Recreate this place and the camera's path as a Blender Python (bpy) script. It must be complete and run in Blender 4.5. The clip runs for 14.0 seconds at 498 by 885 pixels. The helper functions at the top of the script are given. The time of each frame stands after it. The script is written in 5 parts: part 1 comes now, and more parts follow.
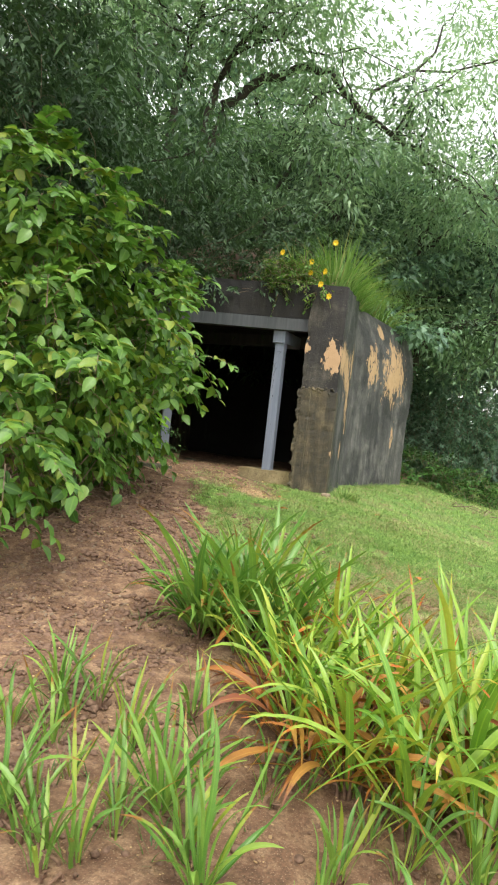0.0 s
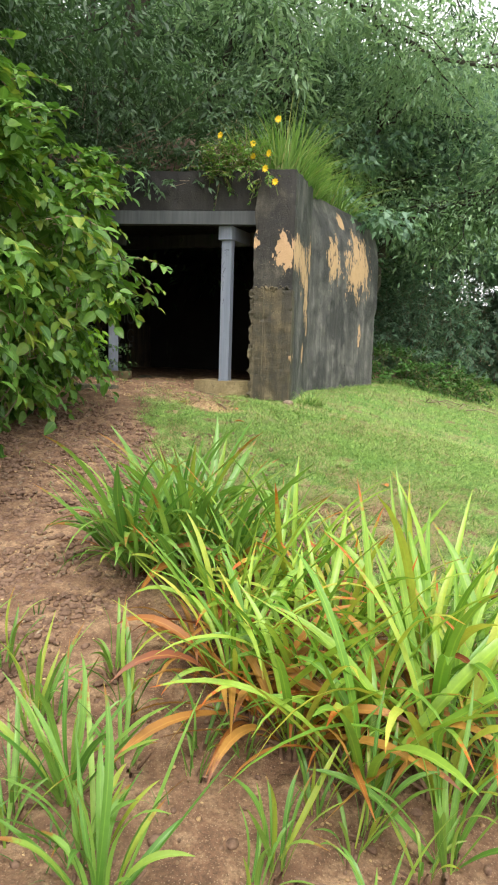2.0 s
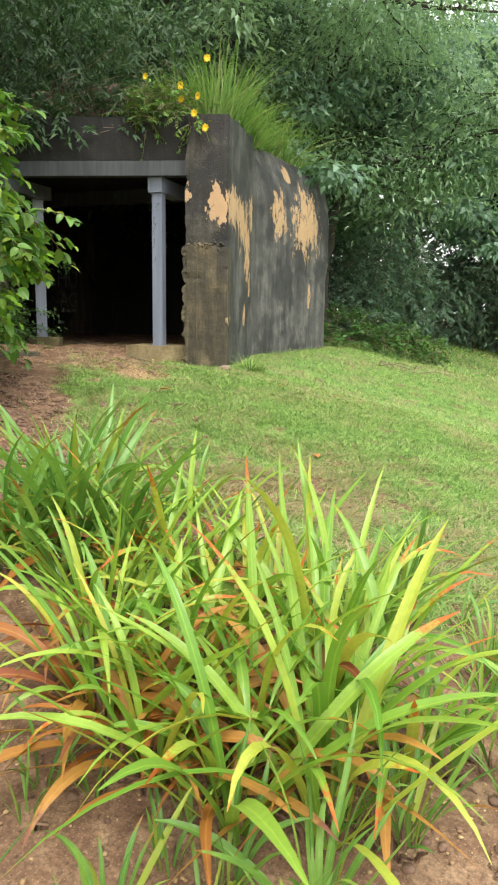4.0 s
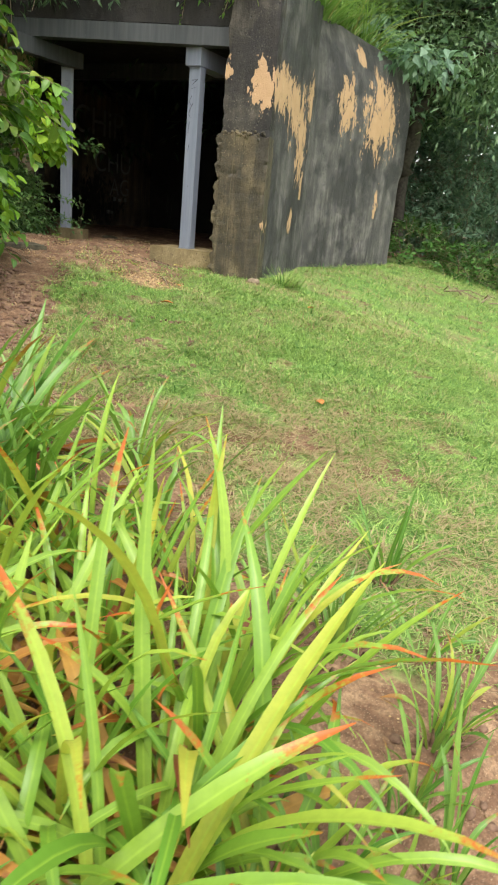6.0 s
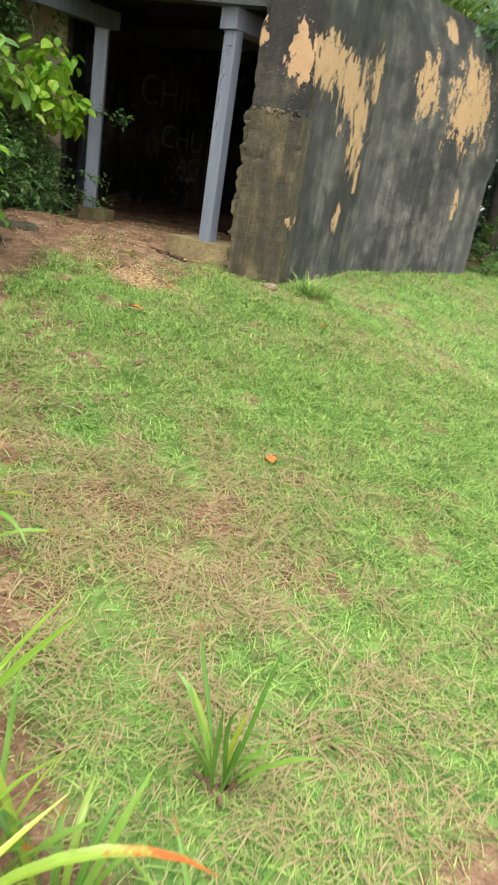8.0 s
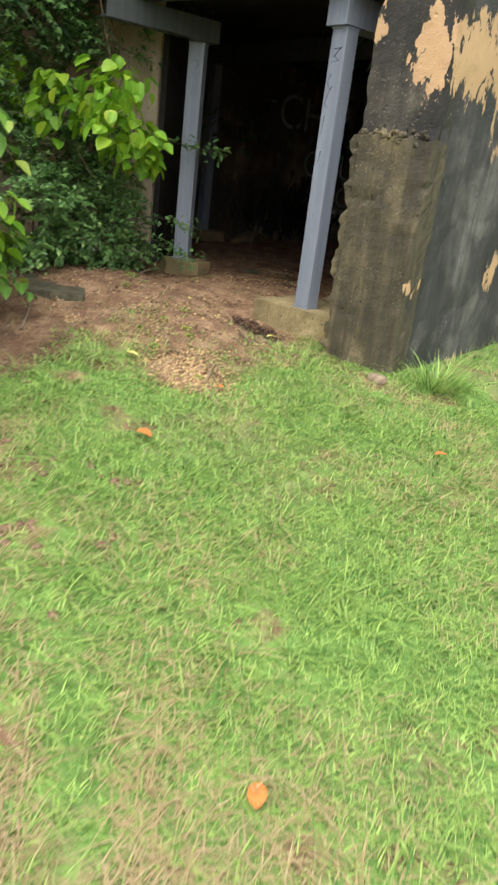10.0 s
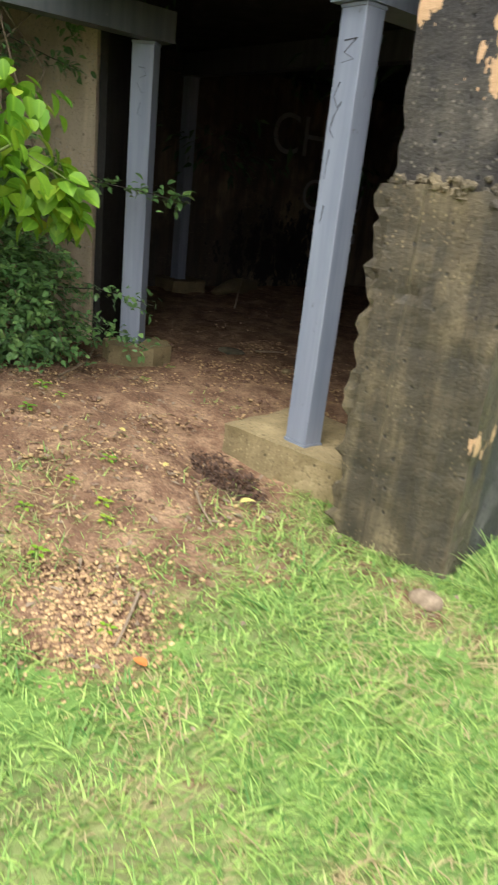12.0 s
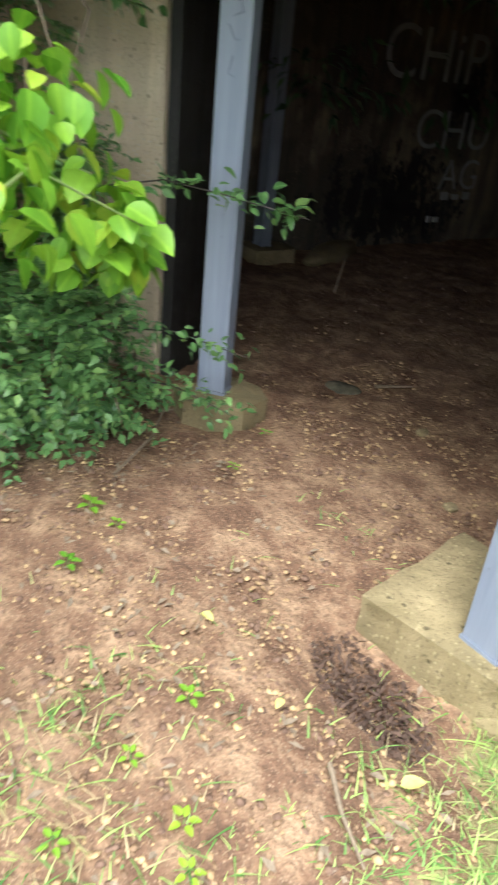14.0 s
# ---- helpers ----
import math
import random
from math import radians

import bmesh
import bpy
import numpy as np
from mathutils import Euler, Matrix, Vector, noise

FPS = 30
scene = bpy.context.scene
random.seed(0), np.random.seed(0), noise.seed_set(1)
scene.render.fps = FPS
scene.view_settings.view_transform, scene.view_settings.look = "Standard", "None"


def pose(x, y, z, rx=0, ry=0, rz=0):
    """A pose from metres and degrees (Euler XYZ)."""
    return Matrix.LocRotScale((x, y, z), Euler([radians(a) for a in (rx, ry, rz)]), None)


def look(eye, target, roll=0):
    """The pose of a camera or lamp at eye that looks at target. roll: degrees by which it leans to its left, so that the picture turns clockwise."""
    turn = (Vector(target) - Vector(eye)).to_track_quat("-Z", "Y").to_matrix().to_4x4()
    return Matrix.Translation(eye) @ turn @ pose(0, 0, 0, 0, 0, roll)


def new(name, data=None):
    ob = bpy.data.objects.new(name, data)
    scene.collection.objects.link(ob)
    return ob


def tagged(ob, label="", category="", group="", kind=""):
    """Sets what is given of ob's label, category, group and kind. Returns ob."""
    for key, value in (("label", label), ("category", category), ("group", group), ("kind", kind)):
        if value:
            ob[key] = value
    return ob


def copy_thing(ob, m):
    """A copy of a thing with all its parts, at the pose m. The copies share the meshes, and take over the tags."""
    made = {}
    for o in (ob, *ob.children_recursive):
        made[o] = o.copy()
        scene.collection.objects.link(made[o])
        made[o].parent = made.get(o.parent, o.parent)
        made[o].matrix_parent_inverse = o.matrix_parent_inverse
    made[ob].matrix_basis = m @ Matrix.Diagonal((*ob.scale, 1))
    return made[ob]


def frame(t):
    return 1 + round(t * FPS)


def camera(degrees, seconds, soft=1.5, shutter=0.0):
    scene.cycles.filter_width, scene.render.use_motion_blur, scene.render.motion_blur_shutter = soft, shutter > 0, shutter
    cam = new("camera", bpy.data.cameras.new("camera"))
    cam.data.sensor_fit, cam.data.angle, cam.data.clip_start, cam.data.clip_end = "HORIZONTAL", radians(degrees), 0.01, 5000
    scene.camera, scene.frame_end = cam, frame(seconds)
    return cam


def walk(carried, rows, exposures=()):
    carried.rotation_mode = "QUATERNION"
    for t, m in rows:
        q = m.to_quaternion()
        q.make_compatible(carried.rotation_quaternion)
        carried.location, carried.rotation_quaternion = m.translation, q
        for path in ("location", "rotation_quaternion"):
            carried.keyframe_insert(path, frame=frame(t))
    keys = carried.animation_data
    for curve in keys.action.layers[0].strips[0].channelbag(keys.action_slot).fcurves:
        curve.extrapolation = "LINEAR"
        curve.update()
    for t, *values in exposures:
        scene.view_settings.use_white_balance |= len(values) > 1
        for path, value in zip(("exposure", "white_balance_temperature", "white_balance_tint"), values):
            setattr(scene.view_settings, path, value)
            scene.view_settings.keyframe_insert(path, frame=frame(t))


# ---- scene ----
cam = camera(39.0, 14.0, soft=1.9, shutter=0.3)
ROWS = [
    (0, -0.176, 0.109, 0.552, 24.26, -0.49, 6.49),
    (0.5, -0.152, 0.344, 0.537, 23.41, -2.31, 6.63),
    (1, -0.267, 0.451, 0.568, 19.54, -4.88, 5.53),
    (1.5, -0.26, 0.591, 0.553, 19.75, -6.77, 2.8),
    (2, -0.141, 0.817, 0.536, 22.36, -7.57, 1.76),
    (2.5, -0.152, 0.955, 0.536, 22.49, -8.67, 1.14),
    (3, -0.172, 1.084, 0.548, 20.73, -9.17, 2.11),
    (3.5, -0.059, 1.263, 0.544, 20.84, -9.65, 2.71),
    (4, 0.048, 1.407, 0.503, 19.96, -10.27, 0.97),
    (4.2, 0.053, 1.486, 0.499, 18.12, -10.48, 2.29),
    (6.3, 0.317, 2.57, 0.585, 26.44, -18.82, 6.27),
    (6.5, 0.378, 2.698, 0.576, 26.8, -18.8, 6.79),
    (7, 0.491, 3.032, 0.604, 27.49, -18.44, 8.51),
    (7.2, 0.48, 3.135, 0.613, 27.51, -18.3, 9.07),
    (9.3, 0.177, 4.953, 0.962, 50.49, -23.13, 7.56),
    (9.5, 0.034, 5.106, 0.941, 51.78, -22.61, 7.52),
    (10, -0.301, 5.513, 0.995, 48.8, -21.19, 7.22),
    (10.5, -0.633, 5.972, 1.071, 50.68, -17.78, 4.92),
    (11, -1.092, 6.256, 1.061, 47.77, -18.05, 6.32),
    (11.5, -1.388, 6.556, 1.092, 45.1, -19.21, 7.57),
    (12, -1.737, 6.851, 1.204, 49.35, -20.16, 6.49),
    (12.5, -2.164, 6.932, 1.301, 53.16, -21.09, 8.72),
    (13, -2.45, 7.154, 1.336, 56.78, -22.29, 8.24),
    (13.5, -2.791, 7.275, 1.374, 62.2, -24.13, 6.46),
    (14, -3.058, 7.48, 1.54, 53.95, -28.2, 5.9),
]
walk(cam, [(t, pose(x, y, z, 0, 0, yaw) @ pose(0, 0, 0, 90 + pitch) @ pose(0, 0, 0, 0, 0, roll)) for t, x, y, z, yaw, pitch, roll in ROWS],
     ((0.0, 1.06, 6400, 10), (3.0, 1.22, 6400, 10), (6.5, 1.14, 6500, 10), (9.5, 1.2, 6400, 10), (11.0, 1.3, 6400, 10), (12.5, 1.5, 6100, 13), (13.2, 1.8, 5900, 15), (13.5, 2.02, 5900, 12), (14.0, 2.05, 5800, 8)))

# ---- world, sun, exposure ----
world = bpy.data.worlds.new("overcast")
scene.world = world
world.use_nodes = True
wn, wl = world.node_tree.nodes, world.node_tree.links
sky = wn.new("ShaderNodeTexSky")
sky.sky_type = "NISHITA"
sky.sun_disc = False
sky.sun_elevation, sky.sun_rotation = radians(58), radians(150)
sky.air_density, sky.dust_density, sky.ozone_density = 1.0, 6.0, 1.0
haze = wn.new("ShaderNodeMixRGB")
haze.inputs["Fac"].default_value = 0.7
haze.inputs["Color2"].default_value = (9.8, 9.7, 9.4, 1)
wl.new(sky.outputs[0], haze.inputs["Color1"])
wl.new(haze.outputs[0], wn["Background"].inputs["Color"])
wn["Background"].inputs["Strength"].default_value = 0.12
sun_data = bpy.data.lights.new("sun", "SUN")
sun_data.energy, sun_data.angle, sun_data.color = 1.2, radians(25), (1.0, 0.97, 0.92)
sun = new("sun", sun_data)
sun.matrix_world = look((0, 0, 30), (-6.6, 11.5, 0)) @ Matrix.Identity(4)


# ---- small tools ----
def mesh_of(name, verts, faces, mats=(), uvs=None, smooth=False):
    me = bpy.data.meshes.new(name)
    verts = np.asarray(verts, dtype=np.float32).reshape(-1, 3)
    faces = np.asarray(faces, dtype=np.int32)
    n, k = faces.shape
    me.vertices.add(len(verts))
    me.vertices.foreach_set("co", verts.ravel())
    me.loops.add(n * k)
    me.loops.foreach_set("vertex_index", faces.ravel())
    me.polygons.add(n)
    me.polygons.foreach_set("loop_start", np.arange(0, n * k, k, dtype=np.int32))
    if uvs is not None:
        layer = me.uv_layers.new(name="UVMap")
        layer.data.foreach_set("uv", np.asarray(uvs, dtype=np.float32)[faces.ravel()].ravel())
    for m in mats:
        me.materials.append(m)
    me.update(calc_edges=True)
    me.validate()
    if smooth:
        me.polygons.foreach_set("use_smooth", np.ones(len(me.polygons), dtype=bool))
    return me


def bm_mesh(name, bm, mat, smooth=False):
    me = bpy.data.meshes.new(name)
    bmesh.ops.recalc_face_normals(bm, faces=bm.faces)
    bm.to_mesh(me)
    bm.free()
    me.materials.append(mat)
    if smooth:
        me.polygons.foreach_set("use_smooth", np.ones(len(me.polygons), dtype=bool))
    return me


def part(name, data, mat, parent, label="", smooth=False):
    """One mesh object under a thing or a part; data is a bmesh or a mesh."""
    me = bm_mesh(name, data, mat, smooth) if isinstance(data, bmesh.types.BMesh) else data
    ob = new(name, me)
    ob.parent = parent
    return tagged(ob, label)


def box(bm, lo, hi, m=None):
    vs = [bm.verts.new((x, y, z)) for x in (lo[0], hi[0]) for y in (lo[1], hi[1]) for z in (lo[2], hi[2])]
    for f in ((0, 1, 3, 2), (4, 6, 7, 5), (0, 4, 5, 1), (2, 3, 7, 6), (0, 2, 6, 4), (1, 5, 7, 3)):
        bm.faces.new([vs[i] for i in f])
    if m is not None:
        bmesh.ops.transform(bm, matrix=m, verts=vs)
    return vs


def prism(bm, outline, lo, hi):
    """A prism over a plan outline (x, y) from lo to hi."""
    a = [bm.verts.new((x, y, lo)) for x, y in outline]
    b = [bm.verts.new((x, y, hi)) for x, y in outline]
    bm.faces.new(a[::-1]), bm.faces.new(b)
    for i in range(len(a)):
        j = (i + 1) % len(a)
        bm.faces.new((a[i], a[j], b[j], b[i]))


def chop(bm, step):
    """Cuts a mesh by planes in all three directions, to give it points for relief."""
    for axis in range(3):
        co = [v.co[axis] for v in bm.verts]
        lo, hi = min(co), max(co)
        n = int((hi - lo) / step)
        for i in range(1, n + 1):
            place, normal = [0, 0, 0], [0, 0, 0]
            place[axis], normal[axis] = lo + (hi - lo) * i / (n + 1), 1
            bmesh.ops.bisect_plane(bm, geom=bm.verts[:] + bm.edges[:] + bm.faces[:], dist=1e-5, plane_co=place, plane_no=normal)


def rough(bm, amount, size, seed=0.0):
    bm.normal_update()
    for v in bm.verts:
        p = v.co / size + Vector((seed, seed * 1.7, 0))
        v.co += v.normal * amount * (noise.fractal(p, 1.0, 2.0, 3) + 0.25 * noise.noise(p * 5))


def tube_mesh(name, lines, mat, sides=7, smooth=True):
    """Tapered limbs: lines of (points, first radius, last radius)."""
    verts, faces, base = [], [], 0
    ring = np.linspace(0, 2 * np.pi, sides, endpoint=False)
    for pts, r0, r1 in lines:
        pts = np.asarray(pts, float)
        n = len(pts)
        tan = np.gradient(pts, axis=0)
        tan /= np.linalg.norm(tan, axis=1)[:, None] + 1e-9
        ref = np.where(np.abs(tan[:, 2:3]) > 0.9, [[1.0, 0, 0]], [[0, 0, 1.0]])
        u = np.cross(tan, ref)
        u /= np.linalg.norm(u, axis=1)[:, None] + 1e-9
        w = np.cross(tan, u)
        r = np.linspace(r0, r1, n)[:, None, None]
        verts.append((pts[:, None] + r * (np.cos(ring)[None, :, None] * u[:, None] + np.sin(ring)[None, :, None] * w[:, None])).reshape(-1, 3))
        i, j = np.meshgrid(np.arange(n - 1), np.arange(sides), indexing="ij")
        k = (j + 1) % sides
        faces.append(np.stack([i * sides + j, i * sides + k, (i + 1) * sides + k, (i + 1) * sides + j], -1).reshape(-1, 4) + base)
        base += n * sides
    return mesh_of(name, np.concatenate(verts), np.concatenate(faces), [mat], smooth=smooth)


def unit(v):
    return v / (np.linalg.norm(v, axis=-1, keepdims=True) + 1e-9)


def leaf_mesh(name, at, ahead, up, length, width, mat, rich=False, fold=0.35, droop=0.25):
    """Many leaves in one mesh: each from its stalk at a place, along a direction, folded at its midrib and drooping."""
    at, ahead = np.asarray(at, float), unit(np.asarray(ahead, float))
    side = unit(np.cross(ahead, up))
    above = np.cross(side, ahead)
    L, W = np.asarray(length)[:, None], np.asarray(width)[:, None]
    if rich:
        rows = [(0, 0), (0.1, 0.58), (0.32, 1.0), (0.6, 0.9), (0.84, 0.48), (1.0, 0)]
    else:
        rows = [(0, 0), (0.42, 1.0), (1.0, 0)]
    cols, uv, idx = [], [], []
    for s, w in rows:
        mid = at + ahead * L * s - above * L * droop * s * s
        idx.append([len(cols)] if w == 0 else [len(cols), len(cols) + 1, len(cols) + 2])
        if w == 0:
            cols.append(mid)
            uv.append((0.5, s))
        else:
            for c in (-1, 0, 1):
                cols.append(mid + side * W * 0.5 * w * c + above * W * fold * abs(c) * w * 0.5)
                uv.append((0.5 + 0.5 * c * w, s))
    if not rich:
        tri = [(0, 1, 2), (0, 2, 3), (1, 4, 2), (2, 4, 3)]
    else:
        tri = []
        for a, b in zip(idx[:-1], idx[1:]):
            if len(a) == 1:
                tri += [(a[0], b[0], b[1]), (a[0], b[1], b[2])]
            elif len(b) == 1:
                tri += [(a[0], b[0], a[1]), (a[1], b[0], a[2])]
            else:
                for c in (0, 1):
                    tri += [(a[c], b[c], b[c + 1]), (a[c], b[c + 1], a[c + 1])]
    v = np.stack(cols, 1)
    n, k = v.shape[:2]
    faces = (np.array(tri)[None] + (np.arange(n) * k)[:, None, None]).reshape(-1, 3)
    return mesh_of(name, v.reshape(-1, 3), faces, [mat], np.tile(np.array(uv), (n, 1)), smooth=rich)


# ---- materials ----
def material(name, rough_value=0.6, spec=0.4):
    m = bpy.data.materials.new(name)
    m.use_nodes = True
    nt = m.node_tree
    b = nt.nodes["Principled BSDF"]
    b.inputs["Roughness"].default_value = rough_value
    b.inputs["Specular IOR Level"].default_value = spec
    return m, nt, b


def node(nt, kind, **kw):
    n = nt.nodes.new(kind)
    for key, value in kw.items():
        if key in n.inputs:
            n.inputs[key].default_value = value
    return n


def noise_of(nt, vec, scale, detail=4, rough_value=0.6):
    n = node(nt, "ShaderNodeTexNoise", Scale=scale, Detail=detail, Roughness=rough_value)
    nt.links.new(vec, n.inputs["Vector"])
    return n.outputs["Fac"]


def ramp(nt, fac, stops):
    r = nt.nodes.new("ShaderNodeValToRGB")
    while len(r.color_ramp.elements) < len(stops):
        r.color_ramp.elements.new(0.5)
    for e, (p, c) in zip(r.color_ramp.elements, stops):
        e.position, e.color = p, (*c, 1) if len(c) == 3 else c
    nt.links.new(fac, r.inputs["Fac"])
    return r.outputs["Color"]


def grey(v):
    return (v, v, v)


def mix(nt, fac, a, b, blend="MIX"):
    n = nt.nodes.new("ShaderNodeMixRGB")
    n.blend_type = blend
    for key, value in (("Fac", fac), ("Color1", a), ("Color2", b)):
        if isinstance(value, (int, float)):
            n.inputs[key].default_value = value
        elif isinstance(value, tuple):
            n.inputs[key].default_value = (*value, 1)
        else:
            nt.links.new(value, n.inputs[key])
    return n.outputs["Color"]


def calc(nt, op, a, b=0.0, clamp=False):
    n = nt.nodes.new("ShaderNodeMath")
    n.operation, n.use_clamp = op, clamp
    for i, value in enumerate((a, b)):
        if isinstance(value, (int, float)):
            n.inputs[i].default_value = value
        else:
            nt.links.new(value, n.inputs[i])
    return n.outputs[0]


def bump(nt, b, height, strength, distance):
    n = node(nt, "ShaderNodeBump", Strength=strength, Distance=distance)
    nt.links.new(height, n.inputs["Height"])
    nt.links.new(n.outputs[0], b.inputs["Normal"])


def coords(nt, stretch=(1, 1, 1)):
    t = nt.nodes.new("ShaderNodeNewGeometry")
    m = nt.nodes.new("ShaderNodeMapping")
    m.inputs["Scale"].default_value = stretch
    nt.links.new(t.outputs["Position"], m.inputs["Vector"])
    return m.outputs[0]


def leaf_material(name, dark, light, third=None, gloss=0.45, through_amount=0.35, tip=None, by_object=False):
    """Foliage: colour varies from leaf to leaf, light passes through in part; tip: a colour of dried tips."""
    m, nt, b = material(name, gloss, 0.45)
    if by_object:
        chance = nt.nodes.new("ShaderNodeObjectInfo").outputs["Random"]
    else:
        chance = nt.nodes.new("ShaderNodeNewGeometry").outputs["Random Per Island"]
    stops = [(0.0, dark), (0.75, light)] + ([(0.97, third)] if third else [])
    col = ramp(nt, chance, stops)
    uv = nt.nodes.new("ShaderNodeUVMap")
    sep = nt.nodes.new("ShaderNodeSeparateXYZ")
    nt.links.new(uv.outputs[0], sep.inputs[0])
    rib = calc(nt, "ABSOLUTE", calc(nt, "SUBTRACT", sep.outputs["X"], 0.5))
    col = mix(nt, ramp(nt, rib, [(0.0, grey(0.45)), (0.1, grey(0.0))]), col, tuple(min(1, c * 1.35) for c in light))
    spots = noise_of(nt, coords(nt), 45, 3)
    col = mix(nt, calc(nt, "MULTIPLY", spots, 0.5), col, tuple(c * 0.6 for c in dark))
    if tip:
        tired = calc(nt, "FRACT", calc(nt, "MULTIPLY", chance, 7.31))
        reach = calc(nt, "ADD", sep.outputs["Y"], calc(nt, "SUBTRACT", calc(nt, "MULTIPLY", spots, 0.5), 0.25))
        tired = calc(nt, "SUBTRACT", 1.35, calc(nt, "MULTIPLY", tired, 0.6))
        dry = ramp(nt, calc(nt, "SUBTRACT", calc(nt, "ADD", reach, 0.5), tired), [(0.46, grey(0.0)), (0.58, grey(1.0))])
        col = mix(nt, dry, col, tip)
    nt.links.new(col, b.inputs["Base Color"])
    t = nt.nodes.new("ShaderNodeBsdfTranslucent")
    nt.links.new(mix(nt, 1.0, col, (0.97, 1.0, 0.7), "MULTIPLY"), t.inputs["Color"])
    s = nt.nodes.new("ShaderNodeMixShader")
    s.inputs[0].default_value = through_amount
    nt.links.new(b.outputs[0], s.inputs[1])
    nt.links.new(t.outputs[0], s.inputs[2])
    nt.links.new(s.outputs[0], nt.nodes["Material Output"].inputs["Surface"])
    return m


M_BUSH = leaf_material("broad_leaf", (0.06, 0.16, 0.025), (0.19, 0.37, 0.06), (0.36, 0.44, 0.07), 0.38)
M_BRIGHT = leaf_material("bright_leaf", (0.13, 0.34, 0.025), (0.35, 0.59, 0.045), (0.48, 0.6, 0.05), 0.5, by_object=True)
M_SMALL = leaf_material("small_dark_leaf", (0.07, 0.165, 0.05), (0.21, 0.39, 0.125), (0.33, 0.51, 0.15), 0.35, 0.2)
M_FINE = leaf_material("fine_dark_leaf", (0.035, 0.075, 0.035), (0.09, 0.17, 0.075), (0.13, 0.23, 0.09), 0.5, 0.35)
# tree leaves paled and blued: distance haze put into their colour
M_TREE = leaf_material("hazed_tree_leaf", (0.105, 0.19, 0.135), (0.27, 0.44, 0.3), (0.37, 0.54, 0.38), 0.5, 0.45)
M_FEATHER = leaf_material("feathery_leaf", (0.21, 0.34, 0.2), (0.37, 0.54, 0.33), (0.46, 0.62, 0.38), 0.5, 0.5)
M_STRAP = leaf_material("strap_leaf", (0.14, 0.32, 0.035), (0.4, 0.57, 0.075), (0.6, 0.56, 0.08), 0.36, 0.3, (0.50, 0.13, 0.02), True)
M_STRAP_DARK = leaf_material("strap_leaf_dark", (0.1, 0.25, 0.04), (0.28, 0.47, 0.085), (0.42, 0.48, 0.06), 0.36, 0.3, (0.3, 0.14, 0.03), True)
M_STRAP_DRY = leaf_material("strap_leaf_dry", (0.36, 0.12, 0.025), (0.54, 0.31, 0.06), (0.24, 0.06, 0.035), 0.5, 0.25, (0.22, 0.08, 0.03), True)
M_ROOFGRASS = leaf_material("roof_grass", (0.13, 0.27, 0.06), (0.31, 0.47, 0.13), (0.5, 0.46, 0.22), 0.5, 0.35)
M_HEDGE = leaf_material("low_shrub_leaf", (0.04, 0.12, 0.02), (0.1, 0.25, 0.045), (0.15, 0.3, 0.06), 0.45, 0.3)


def blade_material(name, dark, light, straw):
    m, nt, b = material(name, 0.55, 0.3)
    geo = nt.nodes.new("ShaderNodeNewGeometry")
    col = ramp(nt, geo.outputs["Random Per Island"], [(0.0, dark), (1.0, light)])
    dry = noise_of(nt, coords(nt), 1.3, 4)
    dry = calc(nt, "ADD", dry, calc(nt, "MULTIPLY", calc(nt, "SUBTRACT", calc(nt, "FRACT", calc(nt, "MULTIPLY", geo.outputs["Random Per Island"], 13.7)), 0.5), 0.45))
    col = mix(nt, ramp(nt, dry, [(0.6, grey(0.0)), (0.71, grey(1.0))]), col, straw)
    nt.links.new(col, b.inputs["Base Color"])
    t = nt.nodes.new("ShaderNodeBsdfTranslucent")
    nt.links.new(col, t.inputs["Color"])
    s = nt.nodes.new("ShaderNodeMixShader")
    s.inputs[0].default_value = 0.3
    nt.links.new(b.outputs[0], s.inputs[1])
    nt.links.new(t.outputs[0], s.inputs[2])
    nt.links.new(s.outputs[0], nt.nodes["Material Output"].inputs["Surface"])
    return m


M_STRAW = blade_material("straw_blade", (0.36, 0.27, 0.15), (0.55, 0.44, 0.26), (0.45, 0.34, 0.19))
M_BLADE = blade_material("lawn_blade", (0.09, 0.22, 0.05), (0.45, 0.62, 0.17), (0.48, 0.38, 0.21))


